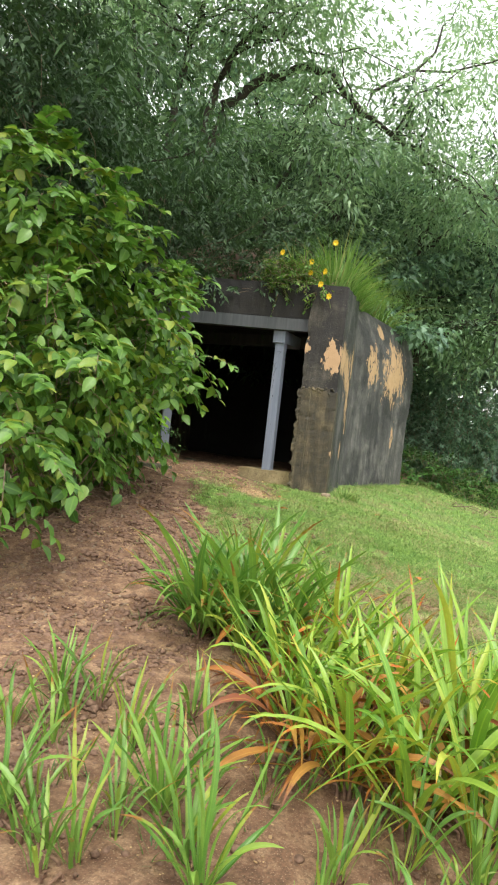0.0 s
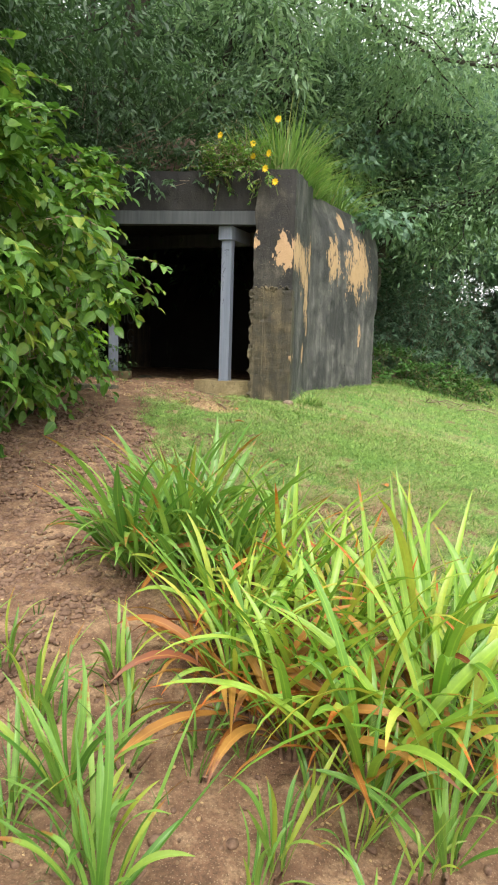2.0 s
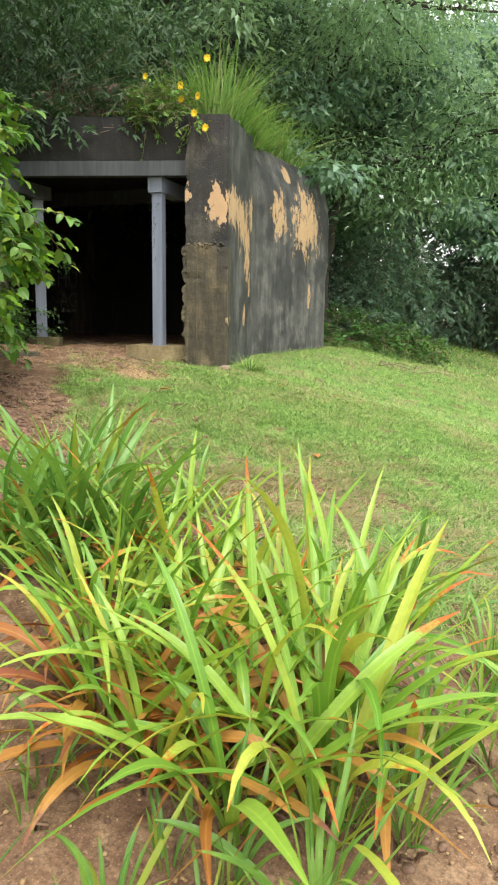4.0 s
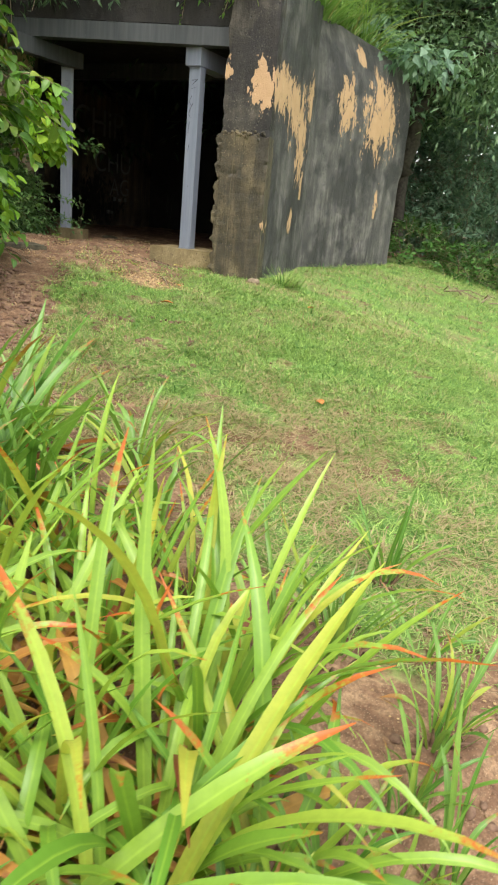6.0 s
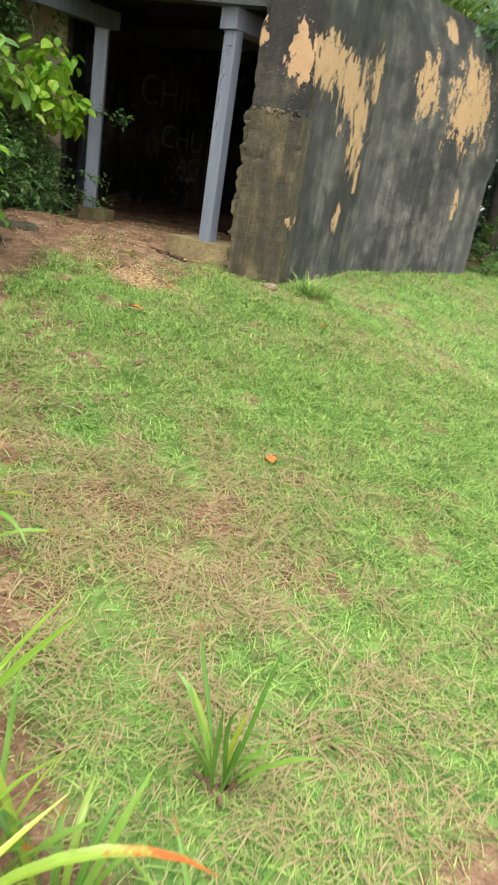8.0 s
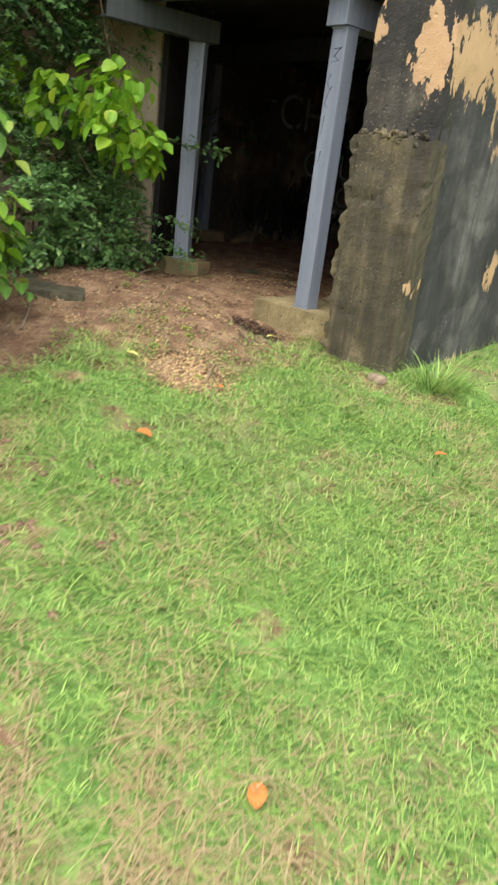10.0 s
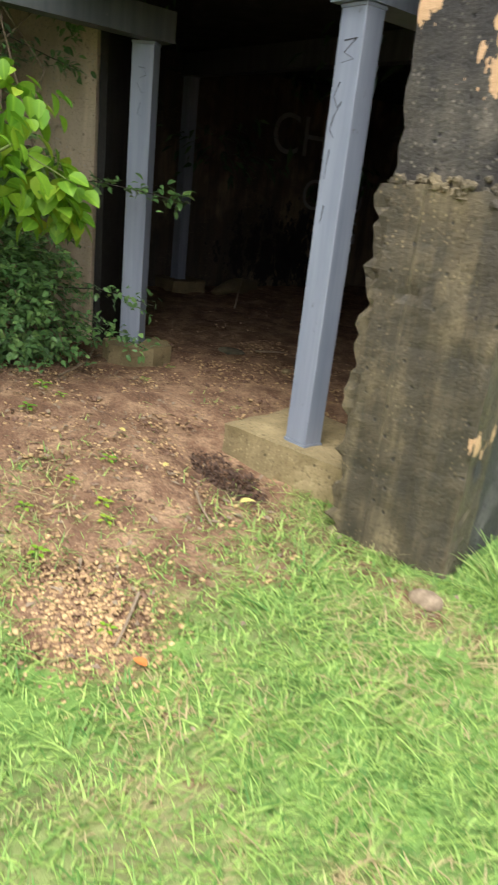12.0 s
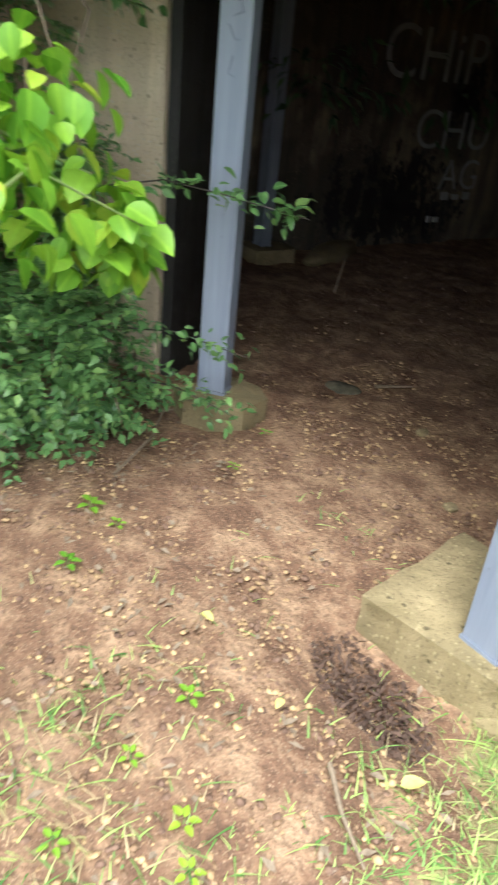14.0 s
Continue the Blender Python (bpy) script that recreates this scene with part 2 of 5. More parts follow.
def ground_material():
    m, nt, b = material("ground", 0.9, 0.2)
    p = coords(nt)
    cover = nt.nodes.new("ShaderNodeAttribute")
    cover.attribute_name = "cover"
    big, fine, mid = noise_of(nt, p, 0.9, 5), noise_of(nt, p, 60, 4, 0.7), noise_of(nt, p, 7, 5, 0.65)
    soil = ramp(nt, mid, [(0.3, (0.125, 0.068, 0.042)), (0.48, (0.23, 0.135, 0.08)), (0.66, (0.43, 0.285, 0.17))])
    soil = mix(nt, ramp(nt, fine, [(0.35, grey(0.6)), (0.6, grey(0.0))]), soil, (0.07, 0.045, 0.03))
    grit = node(nt, "ShaderNodeTexVoronoi", Scale=95.0)
    nt.links.new(p, grit.inputs["Vector"])
    soil = mix(nt, ramp(nt, grit.outputs["Distance"], [(0.12, grey(0.65)), (0.3, grey(0.0))]), soil, (0.42, 0.30, 0.19))
    turf = ramp(nt, mid, [(0.3, (0.07, 0.11, 0.03)), (0.5, (0.14, 0.25, 0.06)), (0.75, (0.23, 0.36, 0.09))])
    turf = mix(nt, ramp(nt, big, [(0.5, grey(0.0)), (0.64, grey(0.6))]), turf, (0.27, 0.2, 0.12))
    edge = calc(nt, "ADD", cover.outputs["Fac"], calc(nt, "MULTIPLY", calc(nt, "SUBTRACT", mid, 0.5), 0.9))
    col = mix(nt, ramp(nt, edge, [(0.35, grey(0.0)), (0.65, grey(1.0))]), soil, turf)
    nt.links.new(col, b.inputs["Base Color"])
    bump(nt, b, calc(nt, "ADD", fine, calc(nt, "MULTIPLY", mid, 1.5)), 0.9, 0.012)
    return m


def concrete_material(name, base, light, paint, patches=(), damp=(0.022, 0.023, 0.025), streak=0.5, stain=0.7):
    """Old stained concrete with dark run-off streaks; patches: where the last tan paint holds, as (centre, half size)."""
    m, nt, b = material(name, 0.72, 0.35)
    p = coords(nt)
    fine, mid, big = noise_of(nt, p, 70, 4, 0.7), noise_of(nt, p, 6, 5, 0.65), noise_of(nt, p, 1.2, 4)
    runs = noise_of(nt, coords(nt, (4.5, 4.5, 0.45)), 1.6, 6, 0.7)
    col = mix(nt, ramp(nt, mid, [(0.3, grey(0.0)), (0.7, grey(1.0))]), base, light)
    col = mix(nt, calc(nt, "MULTIPLY", ramp(nt, runs, [(0.42, grey(0.0)), (0.56, grey(1.0))]), streak), col, damp)
    col = mix(nt, calc(nt, "MULTIPLY", ramp(nt, big, [(0.46, grey(0.0)), (0.54, grey(1.0))]), stain), col, damp)
    col = mix(nt, ramp(nt, runs, [(0.22, grey(0.55)), (0.34, grey(0.0))]), col, (0.30, 0.29, 0.27))
    col = mix(nt, ramp(nt, fine, [(0.34, grey(0.6)), (0.46, grey(0.0))]), col, tuple(c * 0.4 for c in base))
    grit = node(nt, "ShaderNodeTexVoronoi", Scale=42.0)
    nt.links.new(p, grit.inputs["Vector"])
    bare = ramp(nt, noise_of(nt, p, 3.1, 4), [(0.48, grey(0.0)), (0.62, grey(0.6))])
    col = mix(nt, calc(nt, "MULTIPLY", ramp(nt, grit.outputs["Distance"], [(0.16, grey(1.0)), (0.26, grey(0.0))]), bare), col, tuple(min(0.5, c * 1.25) for c in light))
    pit = node(nt, "ShaderNodeTexVoronoi", Scale=15.0)
    nt.links.new(p, pit.inputs["Vector"])
    pit = ramp(nt, calc(nt, "ADD", pit.outputs["Distance"], calc(nt, "MULTIPLY", fine, 0.12)), [(0.15, grey(1.0)), (0.2, grey(0.0))])
    col = mix(nt, calc(nt, "MULTIPLY", pit, 0.8), col, damp)
    height = calc(nt, "SUBTRACT", calc(nt, "ADD", fine, calc(nt, "MULTIPLY", mid, 2.0)), calc(nt, "MULTIPLY", pit, 1.2))
    if patches:
        near = None
        for c, r in patches:
            v = nt.nodes.new("ShaderNodeVectorMath")
            v.operation = "SUBTRACT"
            nt.links.new(p, v.inputs[0])
            v.inputs[1].default_value = c
            d = nt.nodes.new("ShaderNodeVectorMath")
            d.operation = "DIVIDE"
            nt.links.new(v.outputs[0], d.inputs[0])
            d.inputs[1].default_value = r
            q = nt.nodes.new("ShaderNodeVectorMath")
            q.operation = "LENGTH"
            nt.links.new(d.outputs[0], q.inputs[0])
            near = q.outputs["Value"] if near is None else calc(nt, "MINIMUM", near, q.outputs["Value"])
        ragged = calc(nt, "ADD", near, calc(nt, "MULTIPLY", calc(nt, "SUBTRACT", noise_of(nt, coords(nt, (1, 1, 0.6)), 7, 6, 0.65), 0.5), 2.1))
        ragged = calc(nt, "ADD", ragged, calc(nt, "MULTIPLY", calc(nt, "SUBTRACT", runs, 0.5), 0.5))
        ragged = calc(nt, "ADD", ragged, calc(nt, "MULTIPLY", calc(nt, "SUBTRACT", noise_of(nt, coords(nt, (1, 1, 0.5)), 30, 4, 0.7), 0.5), 1.1))
        vein = calc(nt, "ABSOLUTE", calc(nt, "SUBTRACT", noise_of(nt, coords(nt, (1, 1, 0.45)), 4.5, 5, 0.6), 0.5))
        ragged = calc(nt, "ADD", ragged, ramp(nt, vein, [(0.0, grey(0.6)), (0.035, grey(0.0))]))
        hold = ramp(nt, ragged, [(0.74, grey(1.0)), (0.8, grey(0.0))])
        tan = mix(nt, calc(nt, "MULTIPLY", mid, 0.6), paint, tuple(c * 0.72 for c in paint))
        col = mix(nt, hold, col, tan)
        height = calc(nt, "ADD", height, calc(nt, "MULTIPLY", hold, 0.8))
    nt.links.new(col, b.inputs["Base Color"])
    nt.links.new(ramp(nt, mid, [(0.3, grey(0.5)), (0.7, grey(0.85))]), b.inputs["Roughness"])
    bump(nt, b, height, 0.55, 0.011)
    return m


PAINT = (0.55, 0.36, 0.2)
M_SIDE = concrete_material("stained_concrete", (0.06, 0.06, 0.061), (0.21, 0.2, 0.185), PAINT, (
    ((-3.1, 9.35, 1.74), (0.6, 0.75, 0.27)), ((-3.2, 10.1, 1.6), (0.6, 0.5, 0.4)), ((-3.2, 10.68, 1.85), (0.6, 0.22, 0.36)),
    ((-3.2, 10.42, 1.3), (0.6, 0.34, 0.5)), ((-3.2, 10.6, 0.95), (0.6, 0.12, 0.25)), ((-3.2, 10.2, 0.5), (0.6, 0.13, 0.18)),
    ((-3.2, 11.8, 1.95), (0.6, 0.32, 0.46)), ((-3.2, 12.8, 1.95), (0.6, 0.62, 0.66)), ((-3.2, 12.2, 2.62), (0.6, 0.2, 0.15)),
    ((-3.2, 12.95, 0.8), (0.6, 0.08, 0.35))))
M_BLOCK = concrete_material("olive_weathered_concrete", (0.075, 0.066, 0.042), (0.23, 0.185, 0.105), PAINT, (
    ((-2.97, 8.95, 0.42), (0.05, 0.3, 0.08)),), (0.03, 0.028, 0.023), 0.65, 0.45)
# interior shade put into the colour: near-black ceiling and back wall
M_CEIL = concrete_material("dim_interior_concrete", (0.022, 0.021, 0.018), (0.045, 0.043, 0.037), PAINT, (), (0.02, 0.02, 0.018), 0.4)
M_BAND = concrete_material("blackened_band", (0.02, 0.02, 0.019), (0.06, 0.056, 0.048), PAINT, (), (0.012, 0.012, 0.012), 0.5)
M_TAN = concrete_material("tan_painted_concrete", (0.62, 0.5, 0.34), (0.7, 0.58, 0.42), PAINT, (), (0.2, 0.16, 0.11), 0.25, 0.3)
M_INSIDE = concrete_material("sooty_inner_wall", (0.17, 0.134, 0.088), (0.28, 0.22, 0.14), (0.014, 0.013, 0.012), (
    ((-8.2, 12.6, 0.45), (0.4, 1.1, 0.6)), ((-8.2, 13.4, 1.4), (0.4, 0.3, 0.5))), (0.03, 0.027, 0.024), 0.6)
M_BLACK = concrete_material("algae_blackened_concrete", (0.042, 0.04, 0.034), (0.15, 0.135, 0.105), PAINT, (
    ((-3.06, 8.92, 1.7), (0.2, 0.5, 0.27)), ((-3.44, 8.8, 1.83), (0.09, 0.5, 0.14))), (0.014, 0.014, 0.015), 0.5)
M_PAD = concrete_material("mossy_pad_concrete", (0.22, 0.175, 0.085), (0.42, 0.335, 0.18), PAINT, (), (0.1, 0.08, 0.04), 0.2, 0.4)


def steel_material(name, first, second):
    m, nt, b = material(name, 0.42, 0.5)
    p = coords(nt)
    wear, runs = noise_of(nt, p, 22, 5, 0.7), noise_of(nt, coords(nt, (14, 14, 0.8)), 1.5, 4)
    col = mix(nt, ramp(nt, runs, [(0.35, grey(0.0)), (0.7, grey(1.0))]), first, second)
    col = mix(nt, ramp(nt, wear, [(0.27, grey(0.8)), (0.36, grey(0.0))]), col, (0.12, 0.12, 0.12))
    nt.links.new(col, b.inputs["Base Color"])
    bump(nt, b, wear, 0.3, 0.002)
    return m


M_STEEL = steel_material("grey_painted_steel", (0.21, 0.245, 0.31), (0.29, 0.325, 0.4))
# darker copy of the post steel: shade under the overhang put into the colour
M_BEAM = steel_material("shaded_grey_steel", (0.055, 0.062, 0.066), (0.095, 0.103, 0.108))


def plain_material(name, a, c, scale=25.0, rough_value=0.8, relief=0.4):
    m, nt, b = material(name, rough_value, 0.3)
    p = coords(nt)
    n = noise_of(nt, p, scale, 5, 0.65)
    nt.links.new(mix(nt, ramp(nt, n, [(0.3, grey(0.0)), (0.7, grey(1.0))]), a, c), b.inputs["Base Color"])
    bump(nt, b, n, relief, 0.01)
    return m


M_GROUND = ground_material()
M_BARK = plain_material("dark_bark", (0.03, 0.026, 0.022), (0.085, 0.075, 0.06), 18)
M_TWIG = plain_material("dry_twig", (0.16, 0.12, 0.08), (0.32, 0.25, 0.17), 40)
M_SHEATH = plain_material("dead_leaf_sheath", (0.09, 0.05, 0.035), (0.26, 0.16, 0.1), 35)
M_STEM = plain_material("green_stem", (0.1, 0.16, 0.04), (0.2, 0.25, 0.08), 30)
M_WHITE = plain_material("chalky_white_paint", (0.25, 0.25, 0.235), (0.36, 0.36, 0.34), 8, 0.9)
M_FAINT = plain_material("faded_ink", (0.14, 0.16, 0.2), (0.2, 0.22, 0.27), 30, 0.6)
M_INK = plain_material("black_ink", (0.012, 0.012, 0.015), (0.03, 0.03, 0.035), 30, 0.6)
M_YELLOW = plain_material("yellow_petal", (0.8, 0.52, 0.02), (0.85, 0.62, 0.04), 60, 0.5, 0.1)
M_SLAB = plain_material("dark_slab", (0.03, 0.03, 0.02), (0.14, 0.125, 0.08), 16)
M_DEADLEAF = plain_material("fallen_leaf", (0.5, 0.14, 0.03), (0.58, 0.22, 0.06), 60, 0.6, 0.2)
M_YLEAF = plain_material("fallen_yellow_leaf", (0.55, 0.48, 0.12), (0.62, 0.55, 0.2), 60, 0.6, 0.2)
M_MULCH = plain_material("rotting_mulch", (0.04, 0.025, 0.018), (0.13, 0.08, 0.055), 40, 0.85)


def pebble_material():
    m, nt, b = material("pebbles", 0.7, 0.3)
    geo = nt.nodes.new("ShaderNodeNewGeometry")
    col = ramp(nt, geo.outputs["Random Per Island"], [(0.0, (0.13, 0.075, 0.045)), (0.35, (0.28, 0.18, 0.1)), (0.7, (0.41, 0.275, 0.135)), (1.0, (0.58, 0.42, 0.21))])
    nt.links.new(col, b.inputs["Base Color"])
    bump(nt, b, noise_of(nt, coords(nt), 120, 3), 0.4, 0.003)
    return m


M_PEBBLE = pebble_material()
M_CLOD = plain_material("soil_clod", (0.09, 0.052, 0.035), (0.26, 0.165, 0.11), 30, 0.95)


# ---- ground ----
def ease(a, b, v):
    s = np.clip((v - a) / (b - a), 0, 1)
    return s * s * (3 - 2 * s)


def ground(x, y):
    """Height of the ground: a bank that falls away from the bunker to the lower path."""
    x, y = np.asarray(x, float), np.asarray(y, float)
    ys = (-60, -6, 0, 2.7, 3.3, 3.74, 4.7, 5.45, 6.0, 7.1, 7.7, 8.25, 9.0, 9.9, 14, 40)
    along = np.interp(y, ys, (-1.3, -1.1, -0.95, -0.81, -0.7, -0.63, -0.335, -0.19, -0.13, 0.09, 0.145, 0.19, 0.19, 0.195, 0.255, -0.1))
    fall = np.interp(y, ys, (-0.04, -0.05, -0.07, -0.08, -0.08, -0.09, -0.143, -0.165, -0.168, -0.2, -0.21, -0.21, -0.212, -0.235, -0.225, -0.13))
    z = along + fall * np.interp(x, (-4.2, -3.3, -2.8, 1.6), (0.62, 1.3, 1.42, 5.8))
    z = z - 0.11 * np.exp(-((x + 3.98) / 0.42) ** 2 - ((y - 8.72) / 0.2) ** 2)
    inside = ease(-4.2, -4.7, x) * ease(8.2, 9.2, y) * ease(16, 14.8, y)
    z = z * (1 - inside) + 0.075 * inside + 0.09 * np.exp(-((x + 5.3) / 0.7) ** 2 - ((y - 7.9) / 0.6) ** 2)
    return z + 0.012 * np.sin(x * 5.1 + 1.3 * np.sin(y * 3.7)) * np.sin(y * 4.3 + x)


def lawn(x, y):
    """How far grass covers the ground, 0 to 1."""
    x, y = np.asarray(x, float), np.asarray(y, float)
    wob = 0.18 * np.sin(3.1 * x + 1.7 * y) + 0.12 * np.sin(7.3 * y - 4.1 * x)
    edge = np.interp(x, (-5.2, -4.6, -4.3, -3.9, -3.3, -2.9, -2.2, -1.5, -1.0, -0.5, -0.2, 0.1, 0.4, 0.8, 3.0, 8.0), (9.8, 8.7, 7.7, 7.0, 6.3, 5.6, 5.2, 4.95, 4.75, 4.6, 4.7, 5.0, 5.5, 5.4, 4.2, 2.0))
    c = ease(-0.3, 0.3, y - edge + wob)
    c = c * (1 - np.exp(-(((x + 4.5) / 0.8) ** 2 + ((y - 8.75) / 0.6) ** 2) ** 2))
    c = c * (1 - 0.95 * np.exp(-(((x + 3.43) / 0.28) ** 2 + ((y - 7.73) / 0.2) ** 2) ** 2))
    c = c * (1 - 0.55 * np.exp(-(((x + 1.3) / 1.2) ** 2 + ((y - 5.65) / 0.65) ** 2)))
    bald = np.sin(6.3 * x + 1.7 * np.sin(4.1 * y)) * np.sin(5.7 * y + 2.1 * np.sin(3.7 * x)) + 0.5 * np.sin(13.1 * x + 2.0 * np.sin(9.3 * y)) * np.sin(11.9 * y + 2.2 * np.sin(8.1 * x))
    c = c * (1 - 0.55 * ease(0.3, 0.85, bald))
    c = c * (1 - 0.93 * np.exp(-(((x + 4.1) / 0.78) ** 2 + ((y - 8.25) / 0.68) ** 2) ** 1.4))
    c = c * (1 - 0.5 * np.exp(-(((x + 4.0) / 0.9) ** 2 + ((y - 7.6) / 0.9) ** 2)))
    c = c * (1 - 0.7 * np.exp(-(((x + 2.95) / 0.4) ** 2 + ((y - 8.75) / 0.2) ** 2)))
    return np.where((x < -3.5) & (y > 9.1), 0, c)


def spread(lo, hi, step, far):
    near = np.arange(lo, hi + step / 2, step)
    out = step * 1.35 ** np.arange(1, 60)
    out = np.cumsum(out)
    out = out[out < far]
    return np.concatenate([lo - out[::-1], near, hi + out])


gx, gy = spread(-8.6, 3.0, 0.09, 1800), spread(1.2, 14.2, 0.09, 1800)
X, Y = np.meshgrid(gx, gy)
Z = ground(X, Y)
rng = np.random.default_rng(4)
near = (np.abs(X + 3) < 6) & (np.abs(Y - 7.5) < 7)
Z = Z + np.where(near, rng.normal(0, 0.01, X.shape) * (1 - 0.8 * lawn(X, Y)), 0)
ni, nj = X.shape
i, j = np.meshgrid(np.arange(ni - 1), np.arange(nj - 1), indexing="ij")
quads = np.stack([i * nj + j, i * nj + j + 1, (i + 1) * nj + j + 1, (i + 1) * nj + j], -1).reshape(-1, 4)
me = mesh_of("ground", np.stack([X, Y, Z], -1).reshape(-1, 3), quads, [M_GROUND], smooth=True)
att = me.attributes.new("cover", "FLOAT", "POINT")
att.data.foreach_set("value", lawn(X, Y).astype(np.float32).ravel())
tagged(new("ground", me), "sloping ground of sandy brown soil and short green turf", "ground", kind="structure")


# ---- the bunker ----
def wall(name, bm, mat, label, step=0.18, amount=0.012, size=0.25, seed=0.0, smooth=False):
    chop(bm, step)
    bmesh.ops.triangulate(bm, faces=[f for f in bm.faces if len(f.verts) > 4])
    rough(bm, amount, size, seed)
    ob = new(name, bm_mesh(name, bm, mat, smooth))
    return tagged(ob, label, "wall", kind="structure")


# side wall: it runs back from the front corner to a crease, then splays out to a rounded far end
def wall_top(y):
    return float(np.interp(y, (8.9, 9.6, 11.0, 12.8, 13.5, 13.95), (2.64, 2.7, 2.9, 2.85, 2.72, 2.4)))


def wall_face(y):
    return float(np.interp(y, (8.92, 11.05, 13.75), (-2.975, -3.43, -3.02)))


bm = bmesh.new()
prism(bm, [(-2.99, 8.99), (-3.428, 11.05), (-3.02, 13.72), (-3.08, 13.88), (-3.25, 13.95), (-3.75, 13.95), (-3.75, 10.6), (-3.47, 9.2), (-3.44, 9.0)], -0.5, 3.0)
chop(bm, 0.16)
for v in bm.verts:
    if v.co.z > 0:
        v.co.z *= wall_top(v.co.y) / 3.0
    if v.co.y > 11.0 and v.co.z > 2.0:
        v.co.x -= 0.2 * ((v.co.z - 2.0) / 0.85) ** 2
    if v.co.y > 13.2 and v.co.z < 1.3:
        v.co.y -= 0.05
        v.co.x -= 0.015
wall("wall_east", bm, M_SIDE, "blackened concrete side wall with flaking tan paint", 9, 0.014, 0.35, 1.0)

# front pier above the broken ledge, and the thicker broken block below it
def chewed(bm, left, right, depth, seed, right_depth=0.012):
    """Breaks away the upright edges of a pier."""
    for v in bm.verts:
        near = max(0.0, 1 - abs(v.co.x - left) / 0.07) + max(0.0, 1 - abs(v.co.x - right) / 0.05)
        if v.co.y < 9.2 and near > 0:
            bite = abs(noise.fractal(Vector((seed + v.co.x * 9, v.co.y * 9, v.co.z * 10)), 0.35, 2.1, 5))
            at_left = abs(v.co.x - left) < 0.08
            v.co.x += (depth if at_left else -right_depth) * bite * near
            v.co.y += (depth if at_left else right_depth) * 0.7 * bite * near


bm = bmesh.new()
prism(bm, [(-3.455, 8.825), (-2.98, 8.945), (-3.01, 9.1), (-3.44, 9.2)], 1.2, 2.64)
chop(bm, 0.06)
chewed(bm, -3.455, -2.98, 0.035, 4.0)
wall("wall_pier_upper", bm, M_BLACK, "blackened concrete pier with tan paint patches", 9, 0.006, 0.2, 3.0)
bm = bmesh.new()
prism(bm, [(-3.49, 8.79), (-3.31, 8.834), (-3.308, 8.846), (-3.15, 8.885), (-3.148, 8.875), (-2.97, 8.92), (-3.005, 9.1), (-3.46, 9.2)], -0.5, 1.25)
chop(bm, 0.035)
chewed(bm, -3.49, -2.97, 0.06, 7.0)
pit = Vector((-3.3, 8.83, 0.9))
for v in bm.verts:
    if (v.co - pit).length < 0.045:
        v.co.y += 0.03 * (1 - (v.co - pit).length / 0.045)
for v in bm.verts:
    if v.co.z > 1.16:
        v.co.z += 0.018 * noise.fractal(v.co * 9, 1.0, 2.0, 3)
wall("wall_pier_lower", bm, M_BLOCK, "broken olive-brown concrete block with rough worn edges", 9, 0.007, 0.13, 7.0)

# the rest of the box: inner walls, back, roof, lintel, splayed wing on the far jamb
bm = bmesh.new()
box(bm, (-8.75, 9.35, -0.4), (-8.2, 14.9, 2.5))
wall("wall_west", bm, M_INSIDE, "stained tan inner wall with chalked letters", 0.3, 0.01, 0.4, 2.0)
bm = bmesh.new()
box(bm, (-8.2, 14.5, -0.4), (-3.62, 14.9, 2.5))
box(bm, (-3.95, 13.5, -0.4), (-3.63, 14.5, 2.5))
wall("wall_north", bm, M_CEIL, "stained inner back wall, darkened for the dim interior", 0.4, 0.01, 0.4, 4.0)
bm = bmesh.new()
prism(bm, [(-6.06, 9.03), (-6.3, 9.4), (-8.75, 9.4), (-8.9, 7.75), (-8.6, 7.7)], -0.4, 2.5)
wall("wall_wing", bm, M_TAN, "tan painted splayed concrete wing wall", 0.25, 0.008, 0.4, 5.0)
bm = bmesh.new()
prism(bm, [(-6.055, 9.05), (-6.015, 9.08), (-6.25, 9.44), (-6.295, 9.41)], -0.4, 2.22)
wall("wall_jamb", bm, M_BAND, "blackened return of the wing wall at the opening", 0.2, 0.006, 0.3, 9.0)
bm = bmesh.new()
prism(bm, [(-3.46, 8.96), (-8.0, 7.8), (-8.75, 7.85), (-8.75, 9.5), (-3.46, 9.5)], 2.2, 2.66)
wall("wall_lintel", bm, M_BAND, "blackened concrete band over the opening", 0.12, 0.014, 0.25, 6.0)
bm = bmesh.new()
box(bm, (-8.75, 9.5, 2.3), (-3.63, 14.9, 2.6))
ceiling = tagged(new("ceiling", bm_mesh("ceiling", bm, M_CEIL)), "concrete roof slab of the bunker, darkened for the dim interior", "ceiling", kind="structure")
# earth on the roof
ex, ey = np.meshgrid(np.linspace(-9.2, -3.62, 40), np.linspace(9.25, 14.2, 34))
rise = 0.05 + 0.8 * ease(-3.5, -5.2, ex) * ease(9.1, 10.6, ey) * ease(14.4, 13, ey) + 0.05 * np.sin(ex * 4) * np.sin(ey * 5)
ez = np.interp(ey, (8.9, 9.6, 11.0, 12.8, 13.5, 14.2), (2.6, 2.66, 2.84, 2.8, 2.66, 2.3)) + rise
n, k = ex.shape
i, j = np.meshgrid(np.arange(n - 1), np.arange(k - 1), indexing="ij")
quads = np.stack([i * k + j, i * k + j + 1, (i + 1) * k + j + 1, (i + 1) * k + j], -1).reshape(-1, 4)
